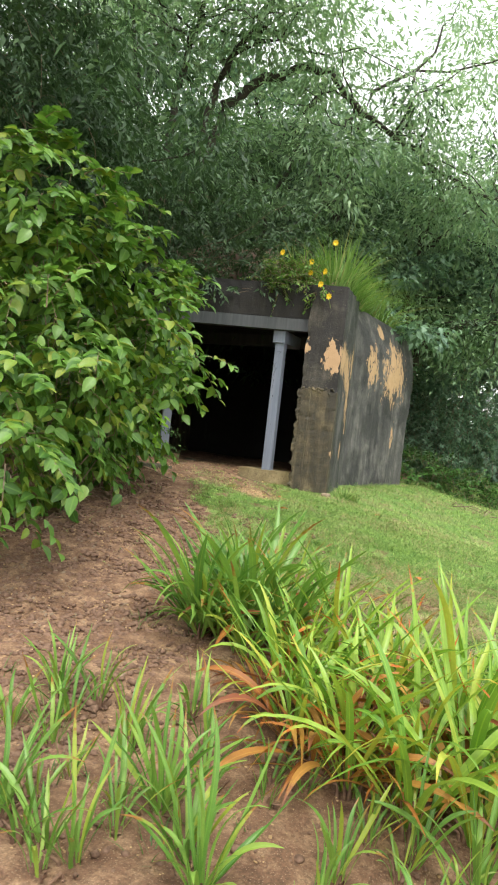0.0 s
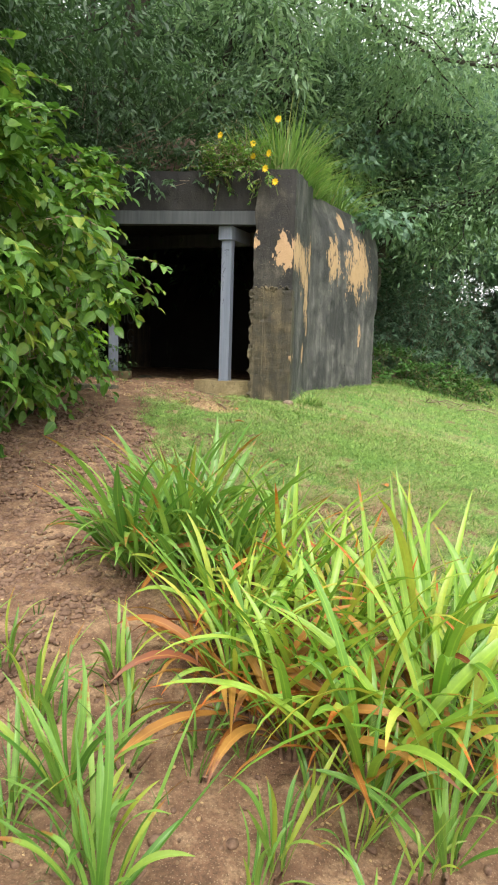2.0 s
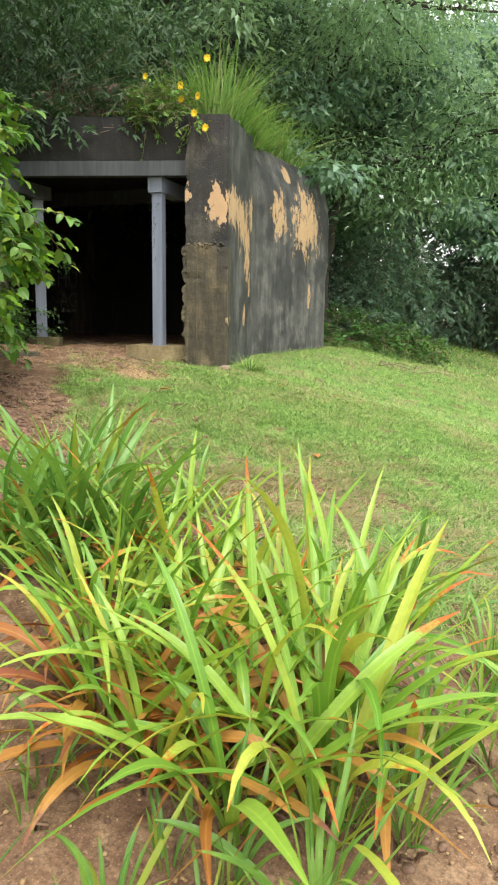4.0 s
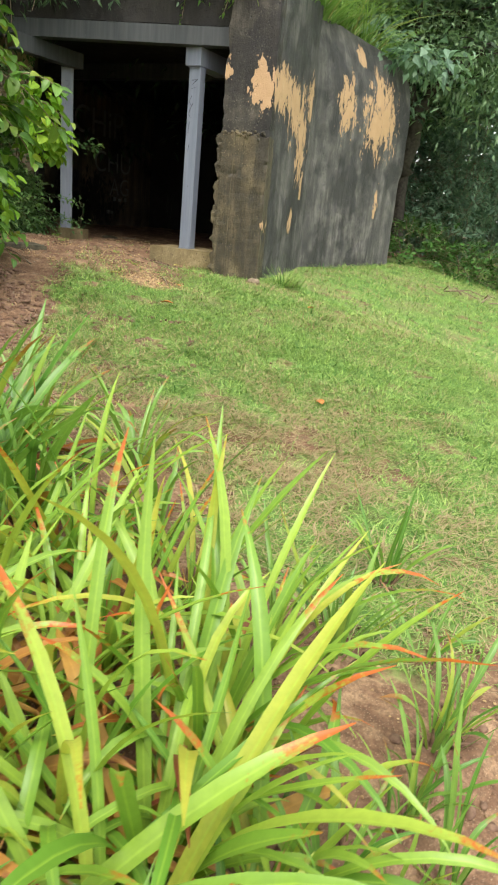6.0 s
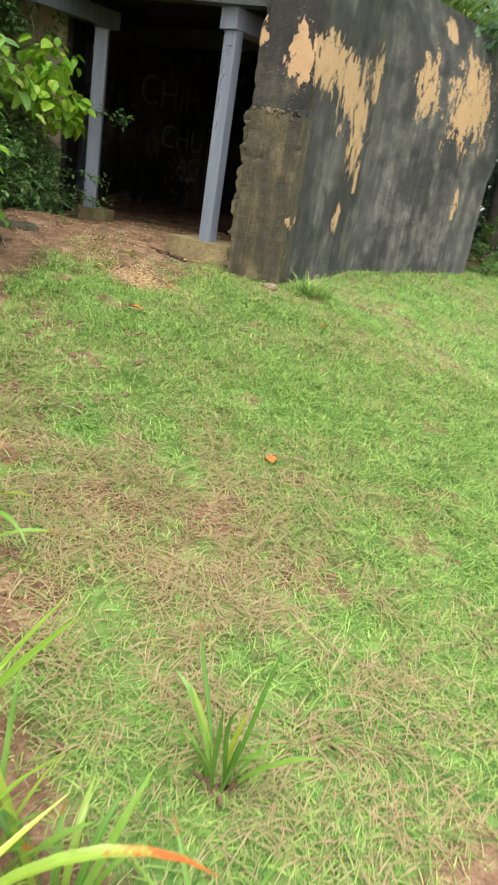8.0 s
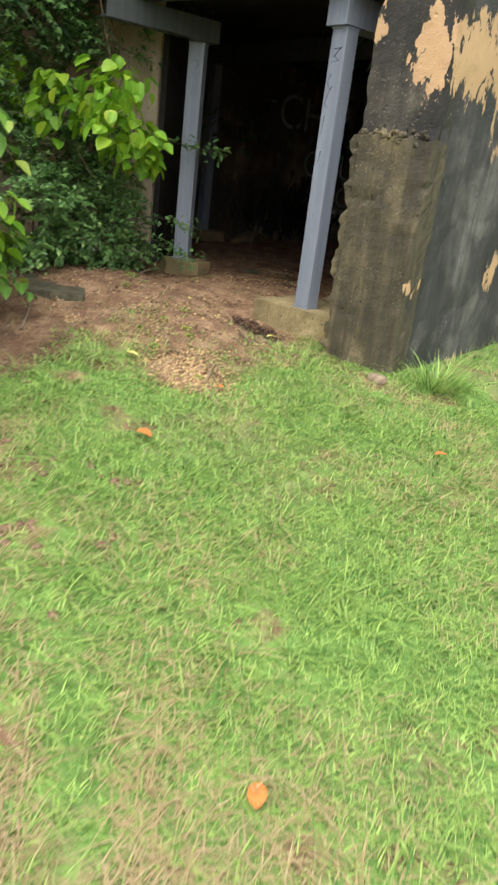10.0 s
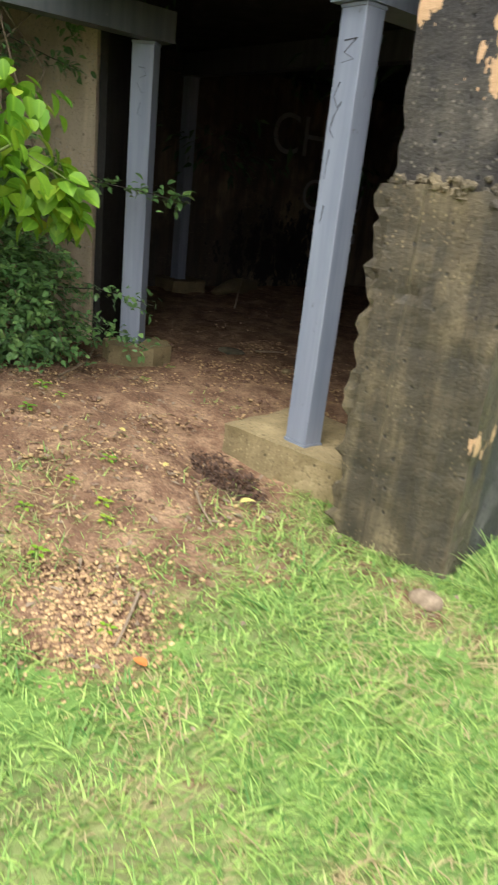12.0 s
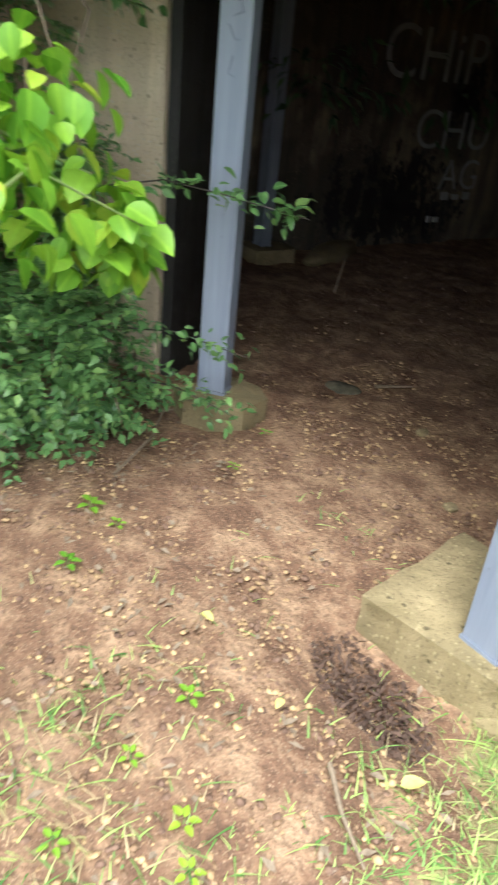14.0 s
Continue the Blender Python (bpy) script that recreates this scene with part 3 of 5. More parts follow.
tagged(new("roof_earth", mesh_of("roof_earth", np.stack([ex, ey, ez], -1).reshape(-1, 3), quads, [M_MULCH], smooth=True)), "dark earth heaped on the bunker roof", "earth", kind="structure")


# ---- steel frame ----
def steel_post(x, y, z0, z1, turn, label):
    """A channel post: web to the front, two flanges behind, a foot plate and a cap."""
    root = tagged(new("steel_post"), label, "post", "posts in the opening")
    w, d, t = 0.13, 0.1, 0.012
    bm = bmesh.new()
    h = w / 2
    prism(bm, [(-h, 0), (h, 0), (h, d), (h - t, d), (h - t, t), (-h + t, t), (-h + t, d), (-h, d)], z0, z1)
    bmesh.ops.bevel(bm, geom=bm.edges[:], offset=0.003, segments=1, affect="EDGES")
    part("shaft", bm, M_STEEL, root)
    bm = bmesh.new()
    box(bm, (-w / 2 - 0.004, -0.004, z0 - 0.014), (w / 2 + 0.004, d + 0.004, z0))
    part("foot_plate", bm, M_STEEL, root)
    bm = bmesh.new()
    box(bm, (-w / 2 - 0.003, -0.003, z1), (w / 2 + 0.003, d + 0.003, z1 + 0.012))
    part("cap_plate", bm, M_STEEL, root)
    root.matrix_world = pose(x, y, 0, 0, 0, turn)
    return root


right_post = steel_post(-3.868, 8.95, 0.14, 1.85, 0, "grey-blue painted steel post with black scrawl on a concrete pad")
left_post = steel_post(-5.575, 9.06, 0.2, 1.858, 38, "grey-blue painted steel post standing among leaves")
back_post = steel_post(-8.05, 10.98, 0.2, 2.08, 0, "grey steel post against the inner wall")


def steel_beam(name, a, b, z0, z1, depth, label, mat=None, closed=False):
    """A channel beam between two plan points, its flanges turned inward."""
    root = tagged(new(name), label, "beam")
    mat = mat or M_BEAM
    a, b = Vector((*a, 0)), Vector((*b, 0))
    length = (b - a).length
    t = 0.014
    bm = bmesh.new()
    box(bm, (0, 0, z0), (length, t, z1))
    part("web", bm, mat, root)
    for za, zb in ((z0, z0 + t), (z1 - t, z1)):
        bm = bmesh.new()
        box(bm, (0, t, za), (length, depth, zb))
        part("flange", bm, mat, root)
    for x in (0.0, length - t) if closed else ():
        bm = bmesh.new()
        box(bm, (x, t, z0 + t), (x + t, depth, z1 - t))
        part("side_plate", bm, mat, root)
    root.matrix_world = pose(a.x, a.y, 0, 0, 0, math.degrees(math.atan2(b.y - a.y, b.x - a.x)))
    return root


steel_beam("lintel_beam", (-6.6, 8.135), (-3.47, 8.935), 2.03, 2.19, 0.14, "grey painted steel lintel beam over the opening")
steel_beam("cross_beam", (-5.47, 8.21), (-5.47, 9.2), 1.872, 2.026, 0.12, "grey painted steel beam end resting on a post")
steel_beam("cross_beam", (-3.965, 8.92), (-3.79, 8.92), 1.865, 2.026, 0.6, "short grey steel beam end over a post", M_STEEL, True)
steel_beam("roof_beam", (-8.2, 11.0), (-3.62, 11.0), 2.1, 2.295, 0.12, "steel roof beam inside the bunker, darkened for shade")


def pad(outline, z0, z1, label, seed, mat=M_PAD):
    bm = bmesh.new()
    prism(bm, outline, z0, z1)
    chop(bm, 0.06)
    rough(bm, 0.011, 0.12, seed)
    return tagged(new("concrete_pad", bm_mesh("concrete_pad", bm, mat)), label, "pad", "pads under the posts")


pad([(-4.21, 8.81), (-3.5, 8.95), (-3.5, 9.4), (-4.3, 9.38)], -0.25, 0.128, "mossy yellow-brown concrete pad under a steel post", 1.0)
pad([(-5.7, 8.95), (-5.56, 8.91), (-5.44, 8.98), (-5.38, 9.12), (-5.42, 9.28), (-5.55, 9.33), (-5.72, 9.25)], -0.1, 0.186, "worn tan concrete pad half hidden by leaves", 2.0, M_PAD)
pad([(-8.2, 10.85), (-7.85, 10.85), (-7.85, 11.25), (-8.2, 11.25)], -0.1, 0.186, "grey concrete pad by the inner wall", 3.0)


# ---- lettering ----
def words(name, text, size, m, mat, label, thick=0.0, bold=-0.004):
    cu = bpy.data.curves.new(name, "FONT")
    cu.body, cu.size, cu.extrude, cu.offset = text, size, 0.002 + thick, bold
    tmp = new(name + "_text", cu)
    me = bpy.data.meshes.new_from_object(tmp.evaluated_get(bpy.context.evaluated_depsgraph_get()))
    bpy.data.objects.remove(tmp)
    me.materials.clear()
    me.materials.append(mat)
    me.name = name
    ob = new(name, me)
    ob.matrix_world = m
    return tagged(ob, label, "graffiti")


def inner(y, z):
    return pose(-8.178, y, z, 90, 0, 90)


words("chalk_letters", "CHiP", 0.62, inner(12.2, 1.55), M_WHITE, "large white brushed letters on the inner wall")
words("chalk_letters", "CHU", 0.5, inner(12.75, 0.98), M_WHITE, "white brushed letters on the inner wall")
words("chalk_letters", "AG", 0.42, inner(13.2, 0.6), M_WHITE, "white brushed letters low on the inner wall")


def chalk_mark(y, z, w, h):
    """A short brushed bar where the small writing cannot be read."""
    bm = bmesh.new()
    box(bm, (-8.2, y, z), (-8.172, y + w, z + h))
    tagged(new("chalk_mark", bm_mesh("chalk_mark", bm, M_WHITE)), "small smeared chalk mark low on the wall", "graffiti", "chalk marks")


for y, z, w, h in ((13.3, 0.5, 0.09, 0.07), (13.46, 0.5, 0.09, 0.05), (13.62, 0.5, 0.09, 0.07), (13.15, 0.28, 0.06, 0.06), (13.25, 0.28, 0.06, 0.05)):
    chalk_mark(y, z, w, h)


# ---- woody plants ----
def wander(rng, a, b, n=7, sway=0.12):
    a, b = np.asarray(a, float), np.asarray(b, float)
    s = np.linspace(0, 1, n)[:, None]
    off = np.cumsum(rng.normal(0, 1, (n, 3)), 0)
    off = (off - off[0] - s * (off[-1] - off[0])) * sway * np.linalg.norm(b - a) / n
    return a + (b - a) * s + off


def make_tree(name, seed, height, spread_r, leaves, leaf, mat, trunk_r, label, lowest=0.3, clump=0.55, flat=0.55, narrow=0.45):
    """A tapered trunk, limbs and branchlets; leaves gather in uneven clumps round the branch ends."""
    rng = np.random.default_rng(seed)
    root = tagged(new(name), label, "tree")
    lines, ends = [], []
    fork = np.array([rng.normal(0, 0.3), rng.normal(0, 0.3), height * lowest])
    lines.append((wander(rng, (0, 0, -0.3), fork, 6, 0.25), trunk_r, trunk_r * 0.75))
    for k in range(7):
        ang = k * 2.4 + rng.uniform(-0.4, 0.4)
        reach = spread_r * rng.uniform(0.45, 1.0)
        tip = np.array([np.cos(ang) * reach, np.sin(ang) * reach, height * rng.uniform(0.55, 1.0)])
        limb = wander(rng, fork, tip, 9, 0.3)
        lines.append((limb, trunk_r * 0.5, 0.03))
        for q in range(6):
            start = limb[rng.integers(3, 9)]
            out = start + rng.normal(0, 1, 3) * (spread_r * 0.38, spread_r * 0.38, height * 0.12)
            lines.append((wander(rng, start, out, 6, 0.3), 0.03, 0.008))
            ends += [out, (out + start) / 2]
        ends.append(tip)
    part("trunk", tube_mesh("trunk", lines, M_BARK), M_BARK, root, "dark branching trunk and limbs")
    ends = np.array(ends)
    weight = rng.uniform(0.3, 1.0, len(ends))
    sprays = 300
    tufts = ends[rng.choice(len(ends), sprays, p=weight / weight.sum())] + rng.normal(0, 1, (sprays, 3)) * (clump, clump, clump * flat) * 1.2
    girth = rng.uniform(0.5, 1.35, sprays)
    pick = rng.choice(sprays, leaves, p=girth ** 2 / (girth ** 2).sum())
    off = rng.normal(0, 1, (leaves, 3)) * (0.27, 0.27, 0.1) * (clump / 0.55) * girth[pick][:, None]
    at = tufts[pick] + off
    at[:, 2] -= 0.12 * (off[:, 0] ** 2 + off[:, 1] ** 2)
    ahead = unit(off * (1, 1, 0.3)) + rng.normal(0, 0.5, (leaves, 3)) + (0, 0, -0.45)
    up = np.array([0, 0, 1.0]) + rng.normal(0, 0.45, (leaves, 3))
    size = leaf * rng.uniform(0.6, 1.3, leaves)
    part("crown", leaf_mesh("crown", at, ahead, up, size, size * narrow, mat), mat, root, "uneven crown of many small leaves")
    return root


def lobed_leaves(rng, lobes, count, hollow=0.55):
    """Places and outward directions of leaves near the skins of several lobes."""
    vol = np.array([r[0] * r[1] * r[2] for _, r in lobes]) ** (2 / 3)
    pick = rng.choice(len(lobes), count, p=vol / vol.sum())
    c, r = np.array([l[0] for l in lobes], float)[pick], np.array([l[1] for l in lobes], float)[pick]
    d = unit(rng.normal(0, 1, (count, 3)))
    lump = 1 + 0.18 * np.sin(d[:, 0] * 7 + pick) * np.sin(d[:, 1] * 6) + 0.12 * np.sin(d[:, 2] * 9 + pick * 2)
    rad = (hollow + (1 - hollow) * rng.random(count) ** 0.5) * lump
    return c + d * r * rad[:, None], d


def make_shrub(name, seed, lobes, sprays, per, twig, leaf, mat, label, foot, rich=False, narrow=0.6, droop=0.5, hollow=0.55, category="bush", floor=-9.0):
    """Stems that end in drooping sprays of leaves, so that the outline stays uneven and open."""
    rng = np.random.default_rng(seed)
    root = tagged(new(name), label, category)
    at, d = lobed_leaves(rng, lobes, sprays, hollow)
    holes = np.array([noise.noise(Vector(q) * 1.9 / max(0.5, twig * 2)) for q in at])
    keep = (at[:, 2] > ground(at[:, 0], at[:, 1]) + 0.05) & (holes > -0.12)
    at, d = at[keep], d[keep]
    n = len(at)
    way = unit(d * 0.9 + rng.normal(0, 0.5, (n, 3)) + (0, 0, 0.15))
    long = twig * rng.uniform(0.5, 1.3, n)
    s = np.tile(np.linspace(0.1, 1, per), n) + rng.normal(0, 0.03, n * per)
    w, ln, p = np.repeat(way, per, 0), np.repeat(long, per), np.repeat(at, per, 0)
    places = p + w * (ln * s)[:, None] + np.array([0, 0, -1.0]) * (ln * s * s * droop)[:, None]
    across = unit(np.cross(w, (0.0, 0.0, 1.0)))
    turn = np.tile(np.where(np.arange(per) % 2 == 0, 1.0, -1.0), n)[:, None]
    m = n * per
    ahead = w * 0.55 + across * turn * 0.8 + rng.normal(0, 0.3, (m, 3)) + (0, 0, -droop * 0.8)
    up = np.array([0, 0, 1.0]) + 0.4 * np.repeat(d, per, 0) + rng.normal(0, 0.3, (m, 3))
    size = leaf * rng.uniform(0.55, 1.25, m)
    ok = (places[:, 2] > ground(places[:, 0], places[:, 1]) + 0.01) & ((places[:, 2] > floor) | (places[:, 0] < -5.6))
    part("foliage", leaf_mesh("foliage", places[ok], ahead[ok], up[ok], size[ok], size[ok] * narrow, mat, rich), mat, root)
    lines = []
    for c, r in lobes:
        for _ in range(3):
            tip = np.array(c) + unit(rng.normal(0, 1, 3)) * np.array(r) * 0.9
            base = np.array([foot[0] * 0.6 + c[0] * 0.4, foot[1] * 0.6 + c[1] * 0.4, 0.0]) + rng.normal(0, 0.12, 3)
            base[2] = float(ground(base[0], base[1])) - 0.05 if c[2] < 2.6 else c[2] - r[2]
            lines.append((wander(rng, base, tip, 8, 0.35), 0.01, 0.003))
    for k in range(0, n, max(1, n // 250)):
        q = np.linspace(0, 1, 4)[:, None]
        lines.append((at[k] + way[k] * long[k] * q + np.array([0, 0, -1.0]) * long[k] * q * q * droop, 0.006, 0.002))
    part("branchwork", tube_mesh("branchwork", lines, M_TWIG, 5), M_TWIG, root)
    return root


make_shrub("broadleaf_bush", 11, [
    ((-4.0, 4.2, 0.85), (0.6, 0.6, 0.7)), ((-4.2, 5.0, 1.6), (0.7, 0.7, 0.75)), ((-4.5, 4.5, 0.0), (0.5, 0.6, 0.45)), ((-3.75, 3.7, 0.3), (0.35, 0.3, 0.4)),
    ((-4.55, 5.7, 0.75), (0.5, 0.6, 0.6)), ((-4.3, 6.0, 1.75), (0.5, 0.45, 0.55)), ((-4.6, 6.05, 0.6), (0.45, 0.45, 0.45)),
    ((-4.85, 6.75, 0.45), (0.25, 0.3, 0.2)), ((-4.0, 6.15, 1.3), (0.35, 0.3, 0.65)), ((-4.6, 4.8, 2.4), (0.7, 0.8, 0.5))],
    1150, 13, 0.42, 0.12, M_BUSH, "large bush of bright green broad heart-shaped leaves", (-5.0, 5.4), True, 0.62)
make_shrub("small_leaved_shrub", 12, [
    ((-5.85, 8.15, 0.5), (0.45, 0.4, 0.4)), ((-6.25, 8.3, 1.25), (0.45, 0.35, 0.6)), ((-5.75, 8.45, 0.4), (0.3, 0.28, 0.35)), ((-5.6, 8.2, 0.3), (0.3, 0.3, 0.25)), ((-6.1, 8.45, 0.8), (0.35, 0.3, 0.4)),
    ((-6.4, 7.9, 2.0), (0.6, 0.5, 0.6)), ((-5.7, 7.6, 0.55), (0.45, 0.45, 0.45)), ((-6.2, 7.2, 1.2), (0.6, 0.6, 0.7)), ((-6.0, 6.7, 2.0), (0.6, 0.6, 0.6))],
    5200, 15, 0.2, 0.048, M_SMALL, "dense shrub of small dark glossy leaves against the wall", (-6.2, 7.9), False, 0.6, 0.25)
make_shrub("hanging_thicket", 13, [
    ((-5.2, 8.72, 2.85), (0.8, 0.35, 0.4)), ((-5.1, 8.5, 2.7), (0.75, 0.12, 0.15)), ((-4.6, 8.64, 2.62), (0.5, 0.1, 0.2)), ((-5.5, 8.38, 2.58), (0.6, 0.1, 0.25)), ((-6.3, 8.2, 2.55), (0.7, 0.25, 0.35)), ((-4.4, 8.92, 2.75), (0.3, 0.12, 0.18)), ((-6.4, 8.9, 2.9), (0.8, 0.5, 0.6)), ((-7.4, 8.5, 3.1), (0.9, 0.8, 0.9)), ((-4.45, 9.3, 3.0), (0.45, 0.35, 0.3)),
    ((-5.9, 9.5, 3.9), (1.0, 0.7, 0.7)), ((-4.6, 9.9, 3.7), (0.8, 0.6, 0.5)), ((-7.2, 8.3, 4.6), (1.3, 1.2, 0.9)), ((-6.2, 7.2, 3.6), (1.0, 1.0, 0.9)), ((-5.6, 6.0, 3.7), (1.0, 1.1, 0.9)), ((-5.5, 4.9, 4.6), (1.1, 1.1, 1.0)),
    ((-5.9, 4.2, 2.6), (0.8, 1.2, 1.2)), ((-6.0, 5.6, 1.6), (0.6, 1.2, 1.5))],
    4900, 16, 0.42, 0.10, M_FINE, "dark tangled thicket of fine leaves over the bunker front", (-6.5, 9.0), False, 0.34, 0.5, 0.3, floor=2.3)
make_shrub("low_shrub", 14, [((-2.2, 15.4, -0.05), (0.7, 0.6, 0.35)), ((-3.0, 15.2, 0.1), (0.8, 0.7, 0.5)), ((-1.7, 15.8, -0.15), (0.6, 0.5, 0.25))],
    700, 12, 0.3, 0.09, M_HEDGE, "low green shrub at the lawn's edge", (-1.8, 15.7), False, 0.5, 0.2)
under = make_shrub("undergrowth", 15, [((0, 0, 0.6), (1.2, 1.0, 0.9)), ((1.0, 0.5, 1.3), (1.1, 1.0, 0.9)), ((-1.1, 0.3, 1.6), (1.1, 1.0, 1.0)), ((0.2, 0.8, 2.5), (1.3, 1.0, 0.9))],
    700, 14, 0.55, 0.15, M_TREE, "dark green undergrowth beneath the trees", (0, 0), False, 0.45, 0.4, 0.3)
under.matrix_world = pose(-3.6, 18.2, -0.1)
for x, y, turn, s in ((-5.8, 17.2, 80, 1.0), (-1.6, 27.0, 20, 1.6), (1.0, 28.5, 110, 1.7), (-3.2, 25.0, 200, 1.4), (3.4, 29.5, 330, 1.6), (-0.5, 32.5, 160, 1.2), (2.2, 33.5, 30, 1.3), (-4.4, 24.0, 240, 1.0), (-4.2, 28.5, 140, 1.3), (-2.4, 33.2, 15, 1.0), (-4.0, 20.2, 130, 0.9), (-4.4, 19.6, 50, 1.1), (5.0, 30.0, 300, 1.6), (-7.5, 18.6, 200, 1.2), (9.0, 31.0, 20, 1.6), (-12.0, 9.6, 10, 1.2), (-8.6, 5.2, 100, 1.0), (-13.0, 13, 190, 1.5)):
    copy_thing(under, pose(x, y, float(ground(x, y)) - 0.1, 0, 0, turn) @ Matrix.Scale(s, 4))

# trees: three kinds, repeated
oak = make_tree("tree", 21, 9.5, 4.2, 25000, 0.22, M_TREE, 0.24, "broad dark green tree with heavy limbs", narrow=0.58)
oak.matrix_world = pose(0.3, 26.0, -0.5)
slim = make_tree("tree", 22, 8.0, 3.2, 34000, 0.165, M_FINE, 0.16, "dark fine-leaved tree with thin stems", 0.2, 0.7, 0.7, 0.3)
slim.matrix_world = pose(-11.2, 11.5, 0.0)
feather = make_tree("tree", 23, 10.0, 4.5, 34000, 0.185, M_FEATHER, 0.2, "tall light green feathery tree with bare limbs", 0.35, 0.8, 0.35, 0.28)
feather.matrix_world = pose(-8.0, 16.0, 0.0)
for kind, x, y, turn, s in (
        (oak, -5.5, 20, 70, 1.0), (oak, -9.5, 21, 150, 1.1), (oak, 2.5, 27, 200, 1.1), (oak, -4.0, 30, 20, 1.3), (oak, 7, 33, 120, 1.2), (oak, -12, 30, 300, 1.3),
        (slim, -8.3, 6.8, 60, 0.85), (slim, -11.5, 8.0, 200, 1.1), (slim, -12, 14.5, 310, 1.25), (slim, -9.0, 3.4, 90, 1.0), (slim, -14, 19, 15, 1.4),
        (oak, -5.0, 17.6, 40, 0.8), (oak, 4.5, 24, 10, 1.0), (slim, -6.5, 17.5, 100, 1.1), (feather, -16, 26, 240, 1.4), (feather, 0.5, 38, 60, 1.3)):
    copy_thing(kind, pose(x, y, float(ground(x, y)) - 0.1, 0, 0, turn) @ Matrix.Scale(s, 4))


# ---- strap-leaved plants ----
def strap_mesh(seed, length, width, rise, fall, mat):
    """One long channelled leaf that rises and arches over, from the origin towards +x."""
    rng = np.random.default_rng(seed)
    n = 11
    s = np.linspace(0, 1, n)
    ang = np.radians(rise + (fall - rise) * s ** rng.uniform(1.3, 2.2))
    step = length / (n - 1)
    x = np.concatenate([[0], np.cumsum(np.cos(ang[:-1]) * step)])
    z = np.concatenate([[0], np.cumsum(np.sin(ang[:-1]) * step)])
    y = 0.04 * length * np.sin(s * 3 + rng.uniform(0, 6)) * s
    w = width * 0.5 * np.minimum(1, 0.55 + 1.2 * s) * np.clip((1 - s) * 3.2, 0.02, 1) ** 0.7
    twist = rng.uniform(-1.0, 1.0) * s
    verts, uv = [], []
    for k in range(n):
        up = np.array([-np.sin(ang[k]), 0, np.cos(ang[k])])
        side = np.array([0, np.cos(twist[k]), np.sin(twist[k])])
        for c in (-1, 0, 1):
            verts.append(np.array([x[k], y[k], z[k]]) + side * w[k] * c + up * abs(c) * w[k] * 0.35)
            uv.append((0.5 + 0.5 * c, s[k]))
    faces = [(3 * k + c, 3 * k + c + 1, 3 * k + c + 4, 3 * k + c + 3) for k in range(n - 1) for c in (0, 1)]
    return mesh_of("leaf", verts, faces, [mat], uv, True)


rng = np.random.default_rng(77)
STRAPS = {}
for key, mat, count, lo, hi in (("green", M_STRAP, 22, 0.5, 0.95), ("dark", M_STRAP_DARK, 12, 0.45, 0.8), ("dry", M_STRAP_DRY, 8, 0.35, 0.65), ("young", M_STRAP_DARK, 14, 0.22, 0.5)):
    STRAPS[key] = []
    for k in range(count):
        length = rng.uniform(lo, hi)
        if key == "dry":
            rise, fall, width = rng.uniform(15, 60), rng.uniform(-60, -20), rng.uniform(0.022, 0.038)
        elif key == "young":
            rise, fall, width = rng.uniform(50, 86), rng.uniform(-20, 70), rng.uniform(0.013, 0.024)
        else:
            rise, fall, width = rng.uniform(48, 86), rng.uniform(-75, 60), rng.uniform(0.021, 0.038)
        STRAPS[key].append(strap_mesh(100 + k + 50 * len(STRAPS), length, width, rise, fall, mat))


def strap_plant(x, y, leaves, size, tone, dry, label):
    root = tagged(new("strap_leaved_plant"), label, "plant", "strap-leaved plants in the bed")
    z = float(ground(x, y)) - 0.01
    root.matrix_world = pose(x, y, z)
    lines = []
    tall = 1.0 if tone == "young" else 1.7
    for k in range(max(4, leaves // 2)):
        a, r = rng.uniform(0, 6.28), rng.uniform(0.0, 0.055 * size)
        foot = np.array([np.cos(a) * r, np.sin(a) * r, -0.02])
        lines.append((np.array([foot, foot * 1.3 + (0, 0, 0.05 * tall), foot * rng.uniform(1.8, 3.2) + (0, 0, 0.12 * tall * rng.uniform(0.6, 1.1))]), 0.013 * size, 0.004))
    part("crown_base", tube_mesh("crown_base", lines, M_SHEATH, 5), M_SHEATH, root, "dry brown leaf sheaths at the base")
    for k in range(leaves):
        kind = "dry" if rng.random() < dry else tone
        me = STRAPS[kind][rng.integers(len(STRAPS[kind]))]
        ob = new("leaf", me)
        ob.parent = root
        a = k * 2.4 + rng.uniform(-0.5, 0.5)
        ob.matrix_basis = pose(0.03 * math.cos(a), 0.03 * math.sin(a), rng.uniform(0.0, 0.05), rng.uniform(-14, 14), rng.uniform(-12, 12), math.degrees(a)) @ Matrix.Scale(size * rng.uniform(0.75, 1.15), 4)
    return root


